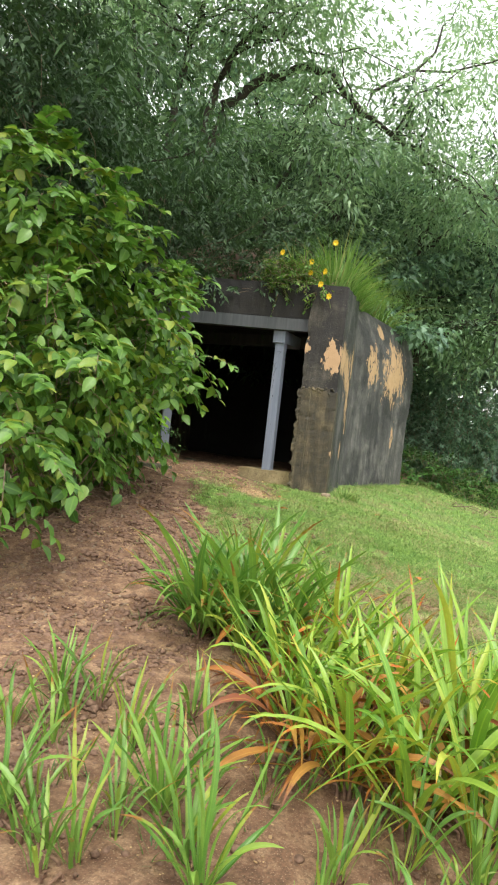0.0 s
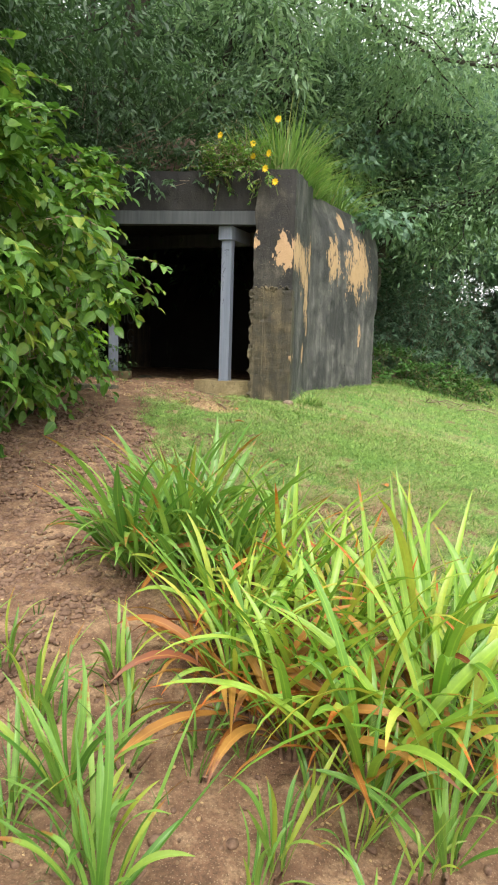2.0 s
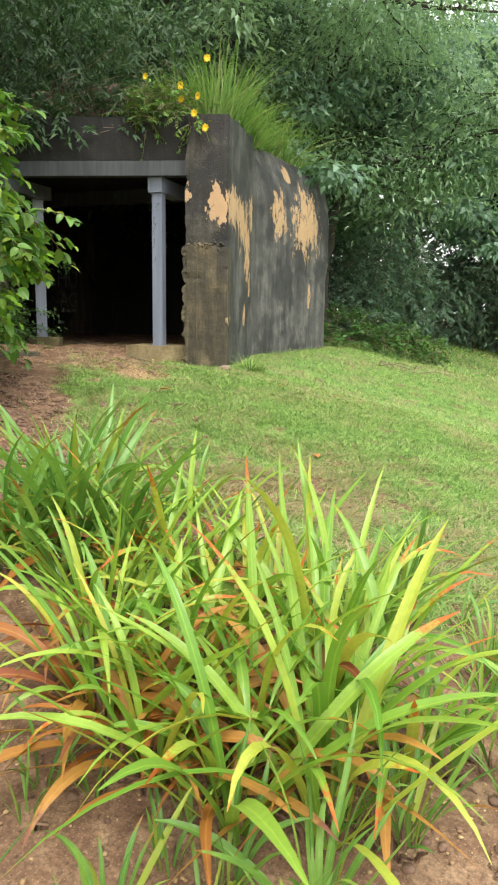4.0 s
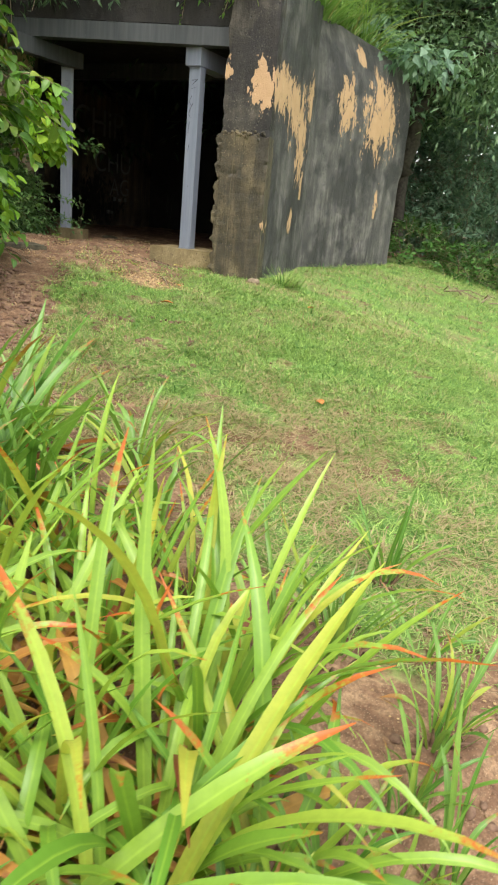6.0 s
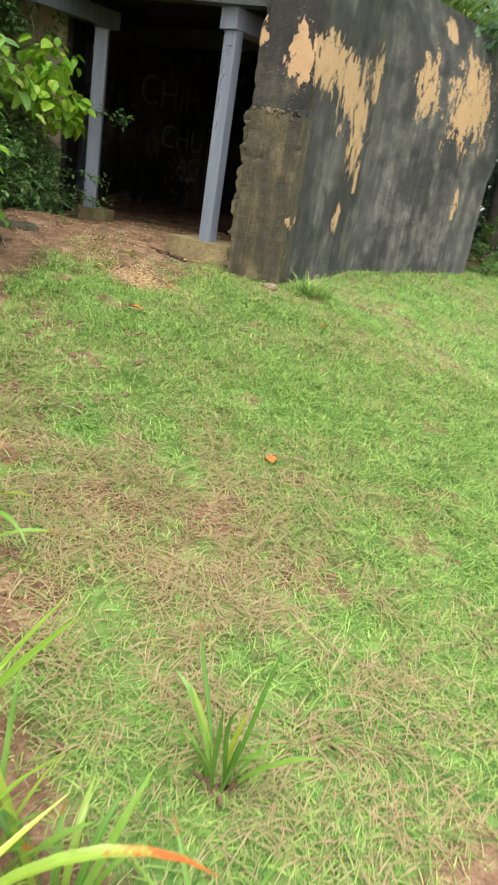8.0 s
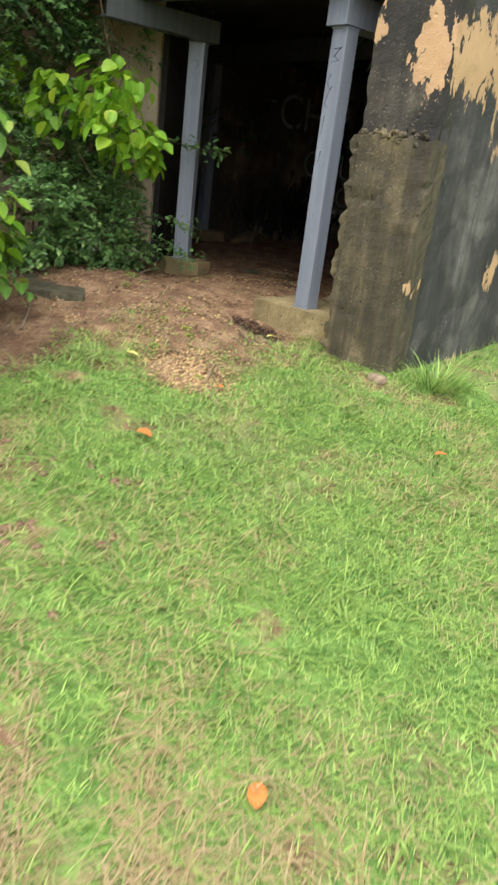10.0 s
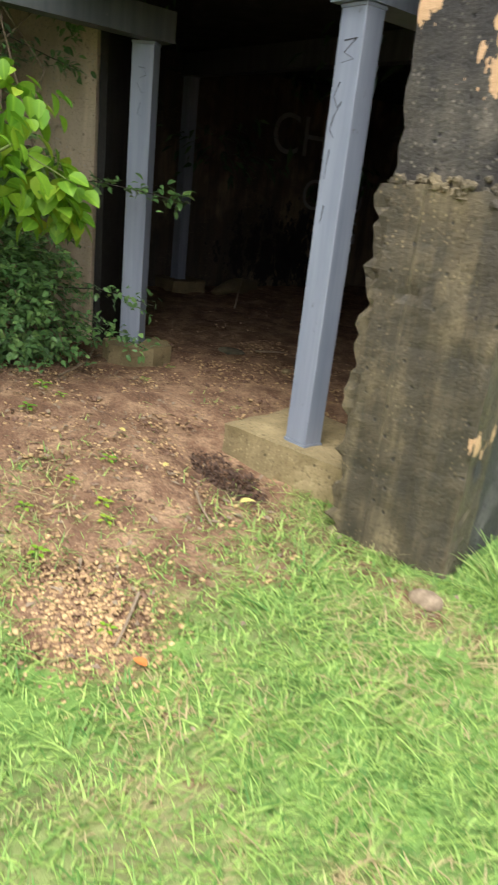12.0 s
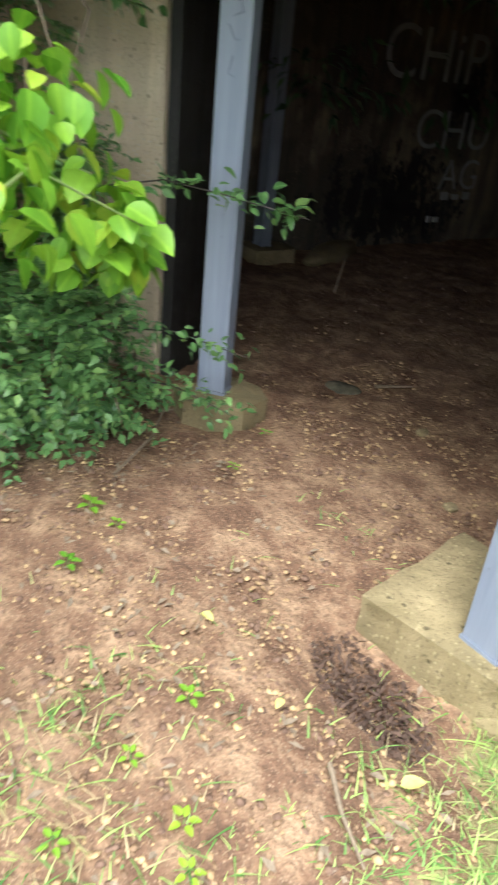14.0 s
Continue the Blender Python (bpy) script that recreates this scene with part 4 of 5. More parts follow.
L_BIG = "large clump of arching bright green strap leaves with orange tips"
L_DARK = "dense clump of upright dark green strap leaves"
L_OLD = "clump of yellowing strap leaves with dry orange blades"
L_YOUNG = "small tuft of young green strap leaves in bare soil"
for x, y, leaves, size, tone, dry, label in (
        (-2.18, 4.12, 46, 1.0, "dark", 0.06, L_DARK), (-1.9, 4.3, 38, 1.0, "dark", 0.06, L_DARK), (-2.05, 4.45, 30, 0.95, "dark", 0.04, L_DARK), (-1.7, 4.4, 26, 0.95, "dark", 0.06, L_DARK), (-2.05, 4.75, 16, 0.8, "dark", 0.05, L_DARK), (-1.6, 4.15, 16, 0.8, "dark", 0.1, L_DARK),
        (-1.25, 3.4, 26, 0.85, "green", 0.3, L_OLD), (-0.98, 3.52, 24, 0.9, "green", 0.25, L_OLD), (-1.45, 3.75, 18, 0.8, "green", 0.12, L_OLD), (-0.95, 3.95, 18, 0.85, "green", 0.1, L_BIG),
        (-0.66, 3.42, 22, 1.0, "green", 0.2, L_BIG), (-0.42, 3.45, 28, 1.1, "green", 0.18, L_BIG), (-0.5, 3.8, 20, 1.0, "green", 0.14, L_BIG),
        (-1.6, 5.0, 14, 0.7, "dark", 0.05, L_DARK), (-1.2, 4.6, 14, 0.7, "dark", 0.08, L_DARK), (-0.9, 4.4, 16, 0.7, "green", 0.08, L_BIG),
        (-0.55, 4.42, 12, 0.85, "young", 0.05, L_YOUNG), (-0.35, 4.48, 12, 0.95, "young", 0.05, L_YOUNG), (-0.34, 5.05, 12, 0.8, "young", 0.05, L_YOUNG), (0.06, 4.33, 10, 1.0, "young", 0.1, L_YOUNG),
        (0.08, 4.08, 7, 0.8, "young", 0.1, L_YOUNG), (-0.04, 3.65, 12, 0.9, "young", 0.1, L_YOUNG), (0.2, 3.87, 8, 0.8, "young", 0.1, L_YOUNG), (-0.12, 3.3, 10, 0.9, "young", 0.1, L_YOUNG),
        (-2.02, 2.25, 12, 1.1, "young", 0.0, L_YOUNG), (-1.53, 2.65, 16, 1.1, "young", 0.05, L_YOUNG), (-2.18, 2.74, 9, 0.8, "young", 0.0, L_YOUNG), (-1.57, 3.1, 10, 0.8, "young", 0.1, L_YOUNG),
        (-1.17, 2.32, 14, 1.2, "young", 0.05, L_YOUNG), (-0.79, 2.72, 8, 1.0, "young", 0.05, L_YOUNG), (-1.3, 2.48, 9, 1.0, "young", 0.0, L_YOUNG), (-1.76, 3.3, 8, 0.7, "young", 0.0, L_YOUNG), (-1.62, 2.2, 8, 0.9, "young", 0.0, L_YOUNG),
        (-0.3, 2.95, 12, 1.1, "young", 0.12, L_YOUNG), (-2.45, 3.1, 7, 0.7, "young", 0.0, L_YOUNG)):
    strap_plant(x, y, int(leaves * 1.5), size * 1.12, tone, dry * 1.6 * (tone != "young"), label)
for x, y, size in ((-0.6, 3.12, 1.3), (-0.35, 3.2, 1.25), (-0.9, 3.2, 1.1)):
    strap_plant(x, y, 13, size, "green", 0.0, L_BIG)
for x, y, size in ((-1.1, 3.3, 1.1), (-0.95, 3.24, 1.0), (-0.68, 3.24, 1.1), (-1.5, 3.6, 0.9)):
    strap_plant(x, y, 14, size, "green", 0.85, L_OLD)
for k in range(14):
    x, y = rng.uniform(-0.35, 0.3), rng.uniform(3.2, 4.7)
    strap_plant(x, y, 7, rng.uniform(0.5, 0.9), "young", 0.0, L_YOUNG)
for k in range(34):
    x, y = rng.uniform(-2.5, -0.3), rng.uniform(2.1, 3.2)
    strap_plant(x, y, 9, rng.uniform(0.55, 1.0), "young", 0.0, L_YOUNG)
for k in range(15):
    f = rng.random()
    x, y = -2.35 + 2.0 * f + rng.normal(0, 0.14), 4.3 - 0.75 * f + rng.normal(0, 0.2)
    strap_plant(x, y, 18, rng.uniform(0.75, 1.05), "dark" if f < 0.4 else "green", 0.08 + 0.3 * max(0.0, 1 - abs(f - 0.55) * 3), L_DARK if f < 0.4 else L_BIG)


# ---- grass ----
def blade_mesh(name, base, head, length, width, lean, mat, seg=3):
    """Many tapering grass blades that bend over, in one mesh."""
    base = np.asarray(base, float)
    n = len(base)
    dirs = np.stack([np.cos(head), np.sin(head), np.zeros(n)], 1)
    side = np.stack([-np.sin(head), np.cos(head), np.zeros(n)], 1)
    cols, uv = [], []
    for k in range(seg + 1):
        s = k / seg
        mid = base + dirs * (length * (lean * s + 0.5 * lean * s * s))[:, None] + np.array([0, 0, 1.0]) * (length * s * (1 - 0.55 * np.minimum(lean, 1.5) * s))[:, None]
        w = (width * 0.5 * (1 - s ** 1.5))[:, None]
        if k == seg:
            cols.append(mid)
            uv.append((0.5, 1))
        else:
            cols += [mid - side * w, mid + side * w]
            uv += [(0, s), (1, s)]
    tri = []
    for k in range(seg - 1):
        a = 2 * k
        tri += [(a, a + 1, a + 3), (a, a + 3, a + 2)]
    tri.append((2 * seg - 2, 2 * seg - 1, 2 * seg))
    v = np.stack(cols, 1)
    m = v.shape[1]
    faces = (np.array(tri)[None] + (np.arange(n) * m)[:, None, None]).reshape(-1, 3)
    return mesh_of(name, v.reshape(-1, 3), faces, [mat], np.tile(np.array(uv, float), (n, 1)))


def sow(rng, count, x0, x1, y0, y1, power=1.0):
    x, y = rng.uniform(x0, x1, count), rng.uniform(y0, y1, count)
    patch = 0.5 + 0.5 * np.sin(x * 2.3 + 1.1 * np.sin(y * 3.1)) * np.sin(y * 2.7 + np.sin(x * 1.9))
    keep = rng.random(count) < lawn(x, y) ** power * (0.6 + 0.4 * patch) + 0.004
    face = np.interp(y, (8.8, 8.92, 11.05, 13.75, 14.0), (-9.0, -2.975, -3.43, -3.02, -9.0))
    keep &= ~((x < face + 0.02) & (y > 8.85) & ((x > -3.5) | (x < -5.6)))
    return x[keep], y[keep]


rng = np.random.default_rng(5)
for count, x0, x1, y0, y1, lo, hi, wd in ((270000, -4.8, 1.2, 4.6, 9.2, 0.025, 0.065, 0.0062), (60000, -3.1, 3.5, 9.0, 15.5, 0.04, 0.09, 0.007), (50000, 1.0, 6.0, 3.5, 14.0, 0.04, 0.09, 0.008), (45000, -3.0, 12.0, 15.0, 32.0, 0.06, 0.13, 0.02)):
    x, y = sow(rng, count, x0, x1, y0, y1)
    n = len(x)
    head = rng.uniform(0, 6.28, n)
    me = blade_mesh("lawn_grass", np.stack([x, y, ground(x, y) - 0.006], 1), head, rng.uniform(lo, hi, n), wd * rng.uniform(0.6, 1.3, n), rng.uniform(0.3, 1.5, n), M_BLADE)
    tagged(new("lawn_grass", me), "short green lawn grass with straw-coloured blades", "grass", kind="stuff")


x, y = sow(rng, 42000, -4.6, 1.0, 4.6, 9.1, 3.0)
tuft = np.sin(x * 9.1 + 2.3 * np.sin(y * 6.7)) * np.sin(y * 8.3 + 1.9 * np.sin(x * 5.3))
x, y = x[tuft > 0.1], y[tuft > 0.1]
n = len(x)
me = blade_mesh("coarse_grass", np.stack([x, y, ground(x, y) - 0.004], 1), rng.uniform(0, 6.28, n), rng.uniform(0.035, 0.085, n), rng.uniform(0.005, 0.009, n), rng.uniform(0.7, 2.0, n), M_BLADE, 4)
tagged(new("coarse_grass", me), "creeping tufts of coarse broad-bladed grass", "grass", kind="stuff")
n = 15000
x, y = rng.normal(-1.3, 0.95, n), rng.normal(5.65, 0.5, n)
keep = (rng.random(n) < np.clip(lawn(x, y) * 1.6, 0, 1)) & (np.sin(x * 6.1 + 2 * np.sin(y * 5)) * np.sin(y * 7.3 + x * 2) > -0.25)
x, y = x[keep], y[keep]
n = len(x)
me = blade_mesh("dry_grass", np.stack([x, y, ground(x, y)], 1), rng.uniform(0, 6.28, n), rng.uniform(0.03, 0.09, n), rng.uniform(0.003, 0.007, n), rng.uniform(0.8, 2.2, n), M_STRAW)
tagged(new("dry_grass", me), "flattened dry straw-coloured grass in the lawn", "grass", kind="stuff")


def grass_tuft(x, y, z, count, length, width, lean, mat, label, radius=0.08, toward=None):
    root = tagged(new("grass_tuft"), label, "grass", "grass tufts")
    a = rng.uniform(0, 6.28, count)
    r = radius * np.sqrt(rng.random(count))
    head = a + rng.normal(0, 0.5, count) if toward is None else toward + rng.normal(0, 0.8, count)
    base = np.stack([np.cos(a) * r, np.sin(a) * r, np.zeros(count) - 0.02], 1)
    me = blade_mesh("sward", base, head, length * rng.uniform(0.5, 1.2, count), width * rng.uniform(0.6, 1.2, count), lean * rng.uniform(0.4, 1.4, count), mat, 5)
    tagged(part("sward", me, mat, root), kind="stuff")
    root.matrix_world = pose(x, y, z)


ROOF = "long arching green grass growing on the wall top"
for y, back, count, length, lean in ((9.15, 0.25, 80, 0.75, 0.5), (9.35, 0.2, 90, 0.95, 0.5), (9.6, 0.25, 90, 0.9, 0.6), (9.9, 0.3, 90, 0.8, 0.6), (10.2, 0.15, 90, 0.6, 0.9), (10.5, 0.2, 80, 0.7, 0.8), (10.8, 0.12, 100, 0.55, 1.1),
                                     (11.1, 0.15, 100, 0.6, 1.1), (11.4, 0.12, 100, 0.55, 1.2), (11.7, 0.25, 100, 0.75, 0.9), (12.0, 0.3, 90, 0.9, 0.8), (12.4, 0.3, 90, 0.95, 0.9), (12.8, 0.28, 80, 0.85, 1.1), (13.2, 0.3, 60, 0.7, 1.1), (13.5, 0.3, 40, 0.55, 1.1),
                                     (9.5, 0.7, 60, 0.8, 0.5), (9.8, 1.0, 60, 0.8, 0.5), (10.6, 0.6, 80, 0.8, 0.7), (11.6, 0.7, 80, 0.8, 0.7)):
    grass_tuft(wall_face(y) - back - (0.15 if y > 11 else 0), y, wall_top(y) - 0.03, count, length * 0.95, 0.024, lean * 0.85, M_ROOFGRASS, ROOF, 0.18)
grass_tuft(-2.76, 9.12, float(ground(-2.76, 9.12)), 120, 0.26, 0.008, 0.8, M_BLADE, "bright green grass tuft at the foot of the wall", 0.1)
grass_tuft(-2.72, 9.25, float(ground(-2.72, 9.25)), 90, 0.22, 0.008, 0.9, M_BLADE, "bright green grass tuft at the foot of the wall", 0.1)
for k in range(26):
    y = 9.2 + 4.5 * k / 26
    x = wall_face(y) + rng.uniform(0.03, 0.16)
    grass_tuft(x, y, float(ground(x, y)), 40, 0.13, 0.006, 0.8, M_BLADE, "grass tuft along the foot of the wall", 0.08)
for k in range(130):
    x, y = rng.uniform(-4.2, 0.8), rng.uniform(5.2, 8.9)
    if lawn(x, y) > 0.5:
        grass_tuft(x, y, float(ground(x, y)), 30, 0.12, 0.0085, 1.2, M_BLADE, "small tuft of longer grass in the lawn", 0.06)
for k in range(34):
    x, y = rng.uniform(-2.9, -0.2), rng.uniform(2.0, 4.4)
    grass_tuft(x, y, float(ground(x, y)), 9, 0.16, 0.006, 0.6, M_HEDGE, "thin young grass shoots in bare soil", 0.07)


# ---- stones, litter ----
def pebbles(name, places, sizes, mat, label):
    bm = bmesh.new()
    bmesh.ops.create_icosphere(bm, subdivisions=1, radius=1)
    v0 = np.array([v.co for v in bm.verts])
    f0 = np.array([[v.index for v in f.verts] for f in bm.faces])
    bm.free()
    n = len(places)
    shape = rng.uniform(0.6, 1.25, (n, 1, 3)) * np.array([1, 1, 0.6])
    v = v0[None] * shape * (1 + rng.normal(0, 0.12, (n, len(v0), 1))) * np.asarray(sizes)[:, None, None] + np.asarray(places)[:, None]
    faces = (f0[None] + (np.arange(n) * len(v0))[:, None, None]).reshape(-1, 3)
    return tagged(new(name, mesh_of(name, v.reshape(-1, 3), faces, [mat])), label, "gravel", kind="stuff")


def scatter(n, x0, x1, y0, y1, bare=True):
    x, y = rng.uniform(x0, x1, n), rng.uniform(y0, y1, n)
    if bare:
        k = rng.random(n) > lawn(x, y) * 1.1
        x, y = x[k], y[k]
    return np.stack([x, y, ground(x, y)], 1)


p = scatter(10000, -5.8, -3.2, 7.4, 10.5)
pebbles("soil_gravel", p, rng.uniform(0.002, 0.008, len(p)) * rng.choice([1, 1, 1.6], len(p)), M_PEBBLE, "loose pale gravel in trodden soil")
x, y = rng.normal(-3.43, 0.16, 2200), rng.normal(7.73, 0.12, 2200)
pebbles("gravel_patch", np.stack([x, y, ground(x, y) + 0.004], 1), rng.uniform(0.003, 0.009, 2200) * rng.choice([1, 1, 1.5], 2200), M_PEBBLE, "patch of pale tan pebbles in the grass")
p = scatter(900, -4.4, -3.2, 7.4, 8.7)
pebbles("soil_gravel", p, rng.uniform(0.006, 0.013, len(p)), M_PEBBLE, "loose pale gravel in trodden soil")
p = scatter(9500, -4.6, 1.2, 1.9, 5.4)
pebbles("bed_gravel", p, rng.uniform(0.002, 0.010, len(p)), M_PEBBLE, "coarse tan grit and small stones in the bed")
p = scatter(2600, -4.8, 0.9, 1.9, 6.9)
pebbles("soil_clods", p, rng.uniform(0.006, 0.026, len(p)), M_CLOD, "dark brown clods of damp soil")
p = scatter(9000, -4.9, -2.1, 2.4, 6.9)
pebbles("soil_clods", p, rng.uniform(0.006, 0.03, len(p)), M_CLOD, "dark brown clods of damp soil")
p = scatter(1400, -5.9, -3.4, 7.6, 9.6)
pebbles("soil_clods", p, rng.uniform(0.005, 0.016, len(p)), M_CLOD, "dark brown clods of damp soil")
p = scatter(900, -8.0, -3.8, 9.3, 13.2)
pebbles("floor_rubble", p, rng.uniform(0.003, 0.011, len(p)), M_PEBBLE, "scattered small stones on the earth floor")
p = scatter(3200, -5.9, -2.2, 3.4, 8.9)
n = len(p)
tagged(new("leaf_litter", leaf_mesh("leaf_litter", p + (0, 0, 0.008), rng.normal(0, 1, (n, 3)) * (1, 1, 0.15), np.array([0, 0, 1.0]) + rng.normal(0, 0.3, (n, 3)), rng.uniform(0.02, 0.06, n), rng.uniform(0.008, 0.022, n), M_TWIG)), "dry brown leaf litter on the soil", "litter", kind="stuff")


def fallen_leaf(x, y, size, mat, label, turn):
    z = float(ground(x, y))
    me = leaf_mesh("fallen_leaf", [(0, 0, 0)], [(1, 0, 0.1)], np.array([[0.1, 0.2, 1.0]]), [size], [size * 0.6], mat, True, 0.4, 0.2)
    ob = tagged(new("fallen_leaf", me), label, "leaf", "fallen leaves")
    ob.matrix_world = pose(x, y, z + 0.03, 8, -6, turn)


for x, y, size, mat, turn in ((-2.88, 7.08, 0.1, M_DEADLEAF, 20), (-1.24, 6.52, 0.09, M_DEADLEAF, 140), (-2.15, 8.35, 0.07, M_DEADLEAF, 60), (-3.13, 7.76, 0.05, M_DEADLEAF, 200)):
    fallen_leaf(x, y, size, mat, "orange-brown fallen leaf lying on the grass", turn)
for x, y, size, turn in ((-3.73, 8.55, 0.07, 70), (-3.7, 7.48, 0.09, 30), (-4.4, 8.35, 0.05, 10), (-4.05, 8.4, 0.04, 300)):
    fallen_leaf(x, y, size, M_YLEAF, "pale yellow fallen leaf on the soil", turn)


def seedling(x, y, size):
    n = 5
    z = float(ground(x, y))
    size = size * 0.62
    a = np.arange(n) * 2.4
    at = np.stack([0.01 * np.cos(a), 0.01 * np.sin(a), z + size * (0.3 + 0.1 * np.arange(n))], 1) + (x, y, 0)
    ahead = np.stack([np.cos(a), np.sin(a), np.full(n, 0.25)], 1)
    root = tagged(new("seedling"), "tiny bright green seedling in the soil", "seedling", "seedlings by the entrance")
    part("foliage", leaf_mesh("foliage", at, ahead, np.tile((0, 0, 1.0), (n, 1)), np.full(n, size), np.full(n, size * 0.6), M_BRIGHT, True), M_BRIGHT, root)
    part("stem", tube_mesh("stem", [(np.array([(x, y, z - 0.01), (x, y, z + size * 0.5), (x + 0.005, y, z + size * 0.95)]), 0.003, 0.002)], M_STEM, 5), M_STEM, root)


for x, y, s in ((-5.01, 8.25, 0.07), (-4.9, 8.3, 0.04), (-4.78, 8.08, 0.06), (-4.17, 8.18, 0.05), (-4.1, 7.98, 0.04), (-3.9, 8.02, 0.05), (-3.8, 7.98, 0.045), (-3.75, 7.7, 0.05), (-4.0, 7.75, 0.045), (-5.3, 9.2, 0.04), (-5.1, 8.9, 0.035), (-3.35, 7.75, 0.04)):
    seedling(x, y, s)


def stick(pts, r, label):
    pts = np.array(pts, float)
    pts[:, 2] += ground(pts[:, 0], pts[:, 1])
    tagged(new("stick", tube_mesh("stick", [(pts, r, r * 0.5)], M_TWIG, 6)), label, "stick")


stick([(-5.2, 8.42, 0.01), (-5.4, 8.68, 0.05), (-5.6, 8.86, 0.12)], 0.007, "pale dry stick leaning on the pad")
stick([(-3.86, 8.42, 0.012), (-3.74, 8.36, 0.02), (-3.62, 8.33, 0.012)], 0.008, "dark short stick in the grass")
stick([(-3.42, 7.9, 0.02), (-3.32, 7.8, 0.03), (-3.26, 7.73, 0.02)], 0.007, "brown stick on the pebble patch")
stick([(-5.5, 10.05, 0.012), (-5.42, 10.25, 0.02)], 0.01, "short pale stick on the earth floor")
stick([(-7.0, 11.0, 0.0), (-6.95, 11.02, 0.3)], 0.008, "thin stick standing in the earth floor")
stick([(-4.25, 7.1, 0.01), (-4.6, 7.3, 0.02), (-4.9, 7.4, 0.015)], 0.008, "dry stick under the bush")
for k in range(7):
    x, y = -1.5 + rng.normal(0, 0.25), 13.2 + rng.normal(0, 0.25)
    a = rng.uniform(0, 6.28)
    stick([(x, y, 0.03), (x + 0.25 * math.cos(a), y + 0.25 * math.sin(a), 0.12), (x + 0.5 * math.cos(a), y + 0.5 * math.sin(a), 0.1)], 0.01, "fallen dead twig on the lawn")


def stone(x, y, size, mat, label):
    bm = bmesh.new()
    bmesh.ops.create_icosphere(bm, subdivisions=3, radius=1)
    for v in bm.verts:
        v.co *= 1 + 0.25 * noise.noise(v.co * 1.3 + Vector((x, y, 0)))
        v.co = Vector((v.co.x * size[0], v.co.y * size[1], v.co.z * size[2]))
    ob = tagged(new("stone", bm_mesh("stone", bm, mat, True)), label, "stone", "loose stones")
    ob.matrix_world = pose(x, y, float(ground(x, y)) + size[2] * 0.3, 0, 0, 30)


stone(-5.56, 9.88, (0.1, 0.06, 0.03), M_SLAB, "flat grey stone on the earth floor")
stone(-5.0, 9.9, (0.03, 0.03, 0.02), M_PAD, "small tan stone on the earth floor")
stone(-2.92, 8.76, (0.06, 0.05, 0.035), M_TWIG, "reddish stone at the foot of the pier")
stone(-4.5, 9.55, (0.03, 0.025, 0.02), M_PAD, "small tan stone on the earth floor")
stone(-7.95, 11.75, (0.16, 0.5, 0.1), M_PAD, "pale rubble block by the inner wall")
bm = bmesh.new()
prism(bm, [(-4.58, 7.66), (-5.1, 7.93), (-5.42, 7.6), (-4.9, 7.33)], -0.2, 0.08)
chop(bm, 0.1)
rough(bm, 0.012, 0.12, 9.0)
slab = tagged(new("stone_slab", bm_mesh("stone_slab", bm, M_SLAB)), "flat dark stone slab sunk in the soil", "slab")
# broken rubble along the ledge of the pier
for k in range(34):
    f = rng.random()
    size = rng.uniform(0.008, 0.022)
    bm = bmesh.new()
    bmesh.ops.create_icosphere(bm, subdivisions=2, radius=1)
    for v in bm.verts:
        v.co *= size * (1 + 0.7 * noise.noise(v.co * 2 + Vector((k * 3.1, 0, 0))))
    ob = tagged(new("rubble_stone", bm_mesh("rubble_stone", bm, M_BLOCK)), "small broken stone set in the ledge", "stone", "rubble on the ledge")
    ob.matrix_world = pose(-3.46 + 0.46 * f, 8.81 + 0.115 * f + rng.normal(0, 0.008), 1.245 + rng.normal(0, 0.022) + 0.02 * f)
# rotting mulch by the pad
n = 800
a, r = rng.uniform(0, 6.28, n), 0.2 * np.sqrt(rng.random(n))
x, y = -4.02 + 1.2 * r * np.cos(a), 8.7 + 0.7 * r * np.sin(a)
at = np.stack([x, y, ground(x, y) + 0.09 * (1 - r / 0.2) * rng.random(n)], 1)
tagged(new("mulch_heap", leaf_mesh("mulch_heap", at, rng.normal(0, 1, (n, 3)) * (1, 1, 0.35), rng.normal(0, 0.4, (n, 3)) + (0, 0, 1.0), rng.uniform(0.015, 0.05, n), rng.uniform(0.008, 0.016, n), M_MULCH)), "small heap of rotting dark mulch by the pad", "mulch", kind="stuff")


# ---- branches in front of the opening ----
def leafy_branch(name, label, lines, clusters, count, leaf, mat, seed, narrow=0.62):
    """A branch whose large leaves are parts of their own."""
    rng = np.random.default_rng(seed)
    root = tagged(new(name), label, "branch")
    part("stem", tube_mesh("stem", [(np.array(l, float), 0.007, 0.003) for l in lines], M_STEM, 6), M_STEM, root)
    shapes = [leaf_mesh("leaf", [(0, 0, 0)], [(1, 0, 0)], np.array([[0, 0.1, 1.0]]), [1.0], [narrow * rng.uniform(0.85, 1.15)], mat, True, rng.uniform(0.15, 0.4), rng.uniform(0.1, 0.4)) for _ in range(6)]
    for k in range(count):
        c, r = clusters[k % len(clusters)]
        d = unit(rng.normal(0, 1, 3))
        p = np.array(c) + d * np.array(r) * rng.uniform(0.4, 1.0)
        ob = new("leaf", shapes[rng.integers(6)])
        ob.parent = root
        ob.matrix_basis = pose(*p, rng.uniform(-35, 35), rng.uniform(5, 75), math.degrees(math.atan2(d[1], d[0])) + rng.uniform(-50, 50)) @ Matrix.Scale(leaf * rng.uniform(0.6, 1.2), 4)
    return root


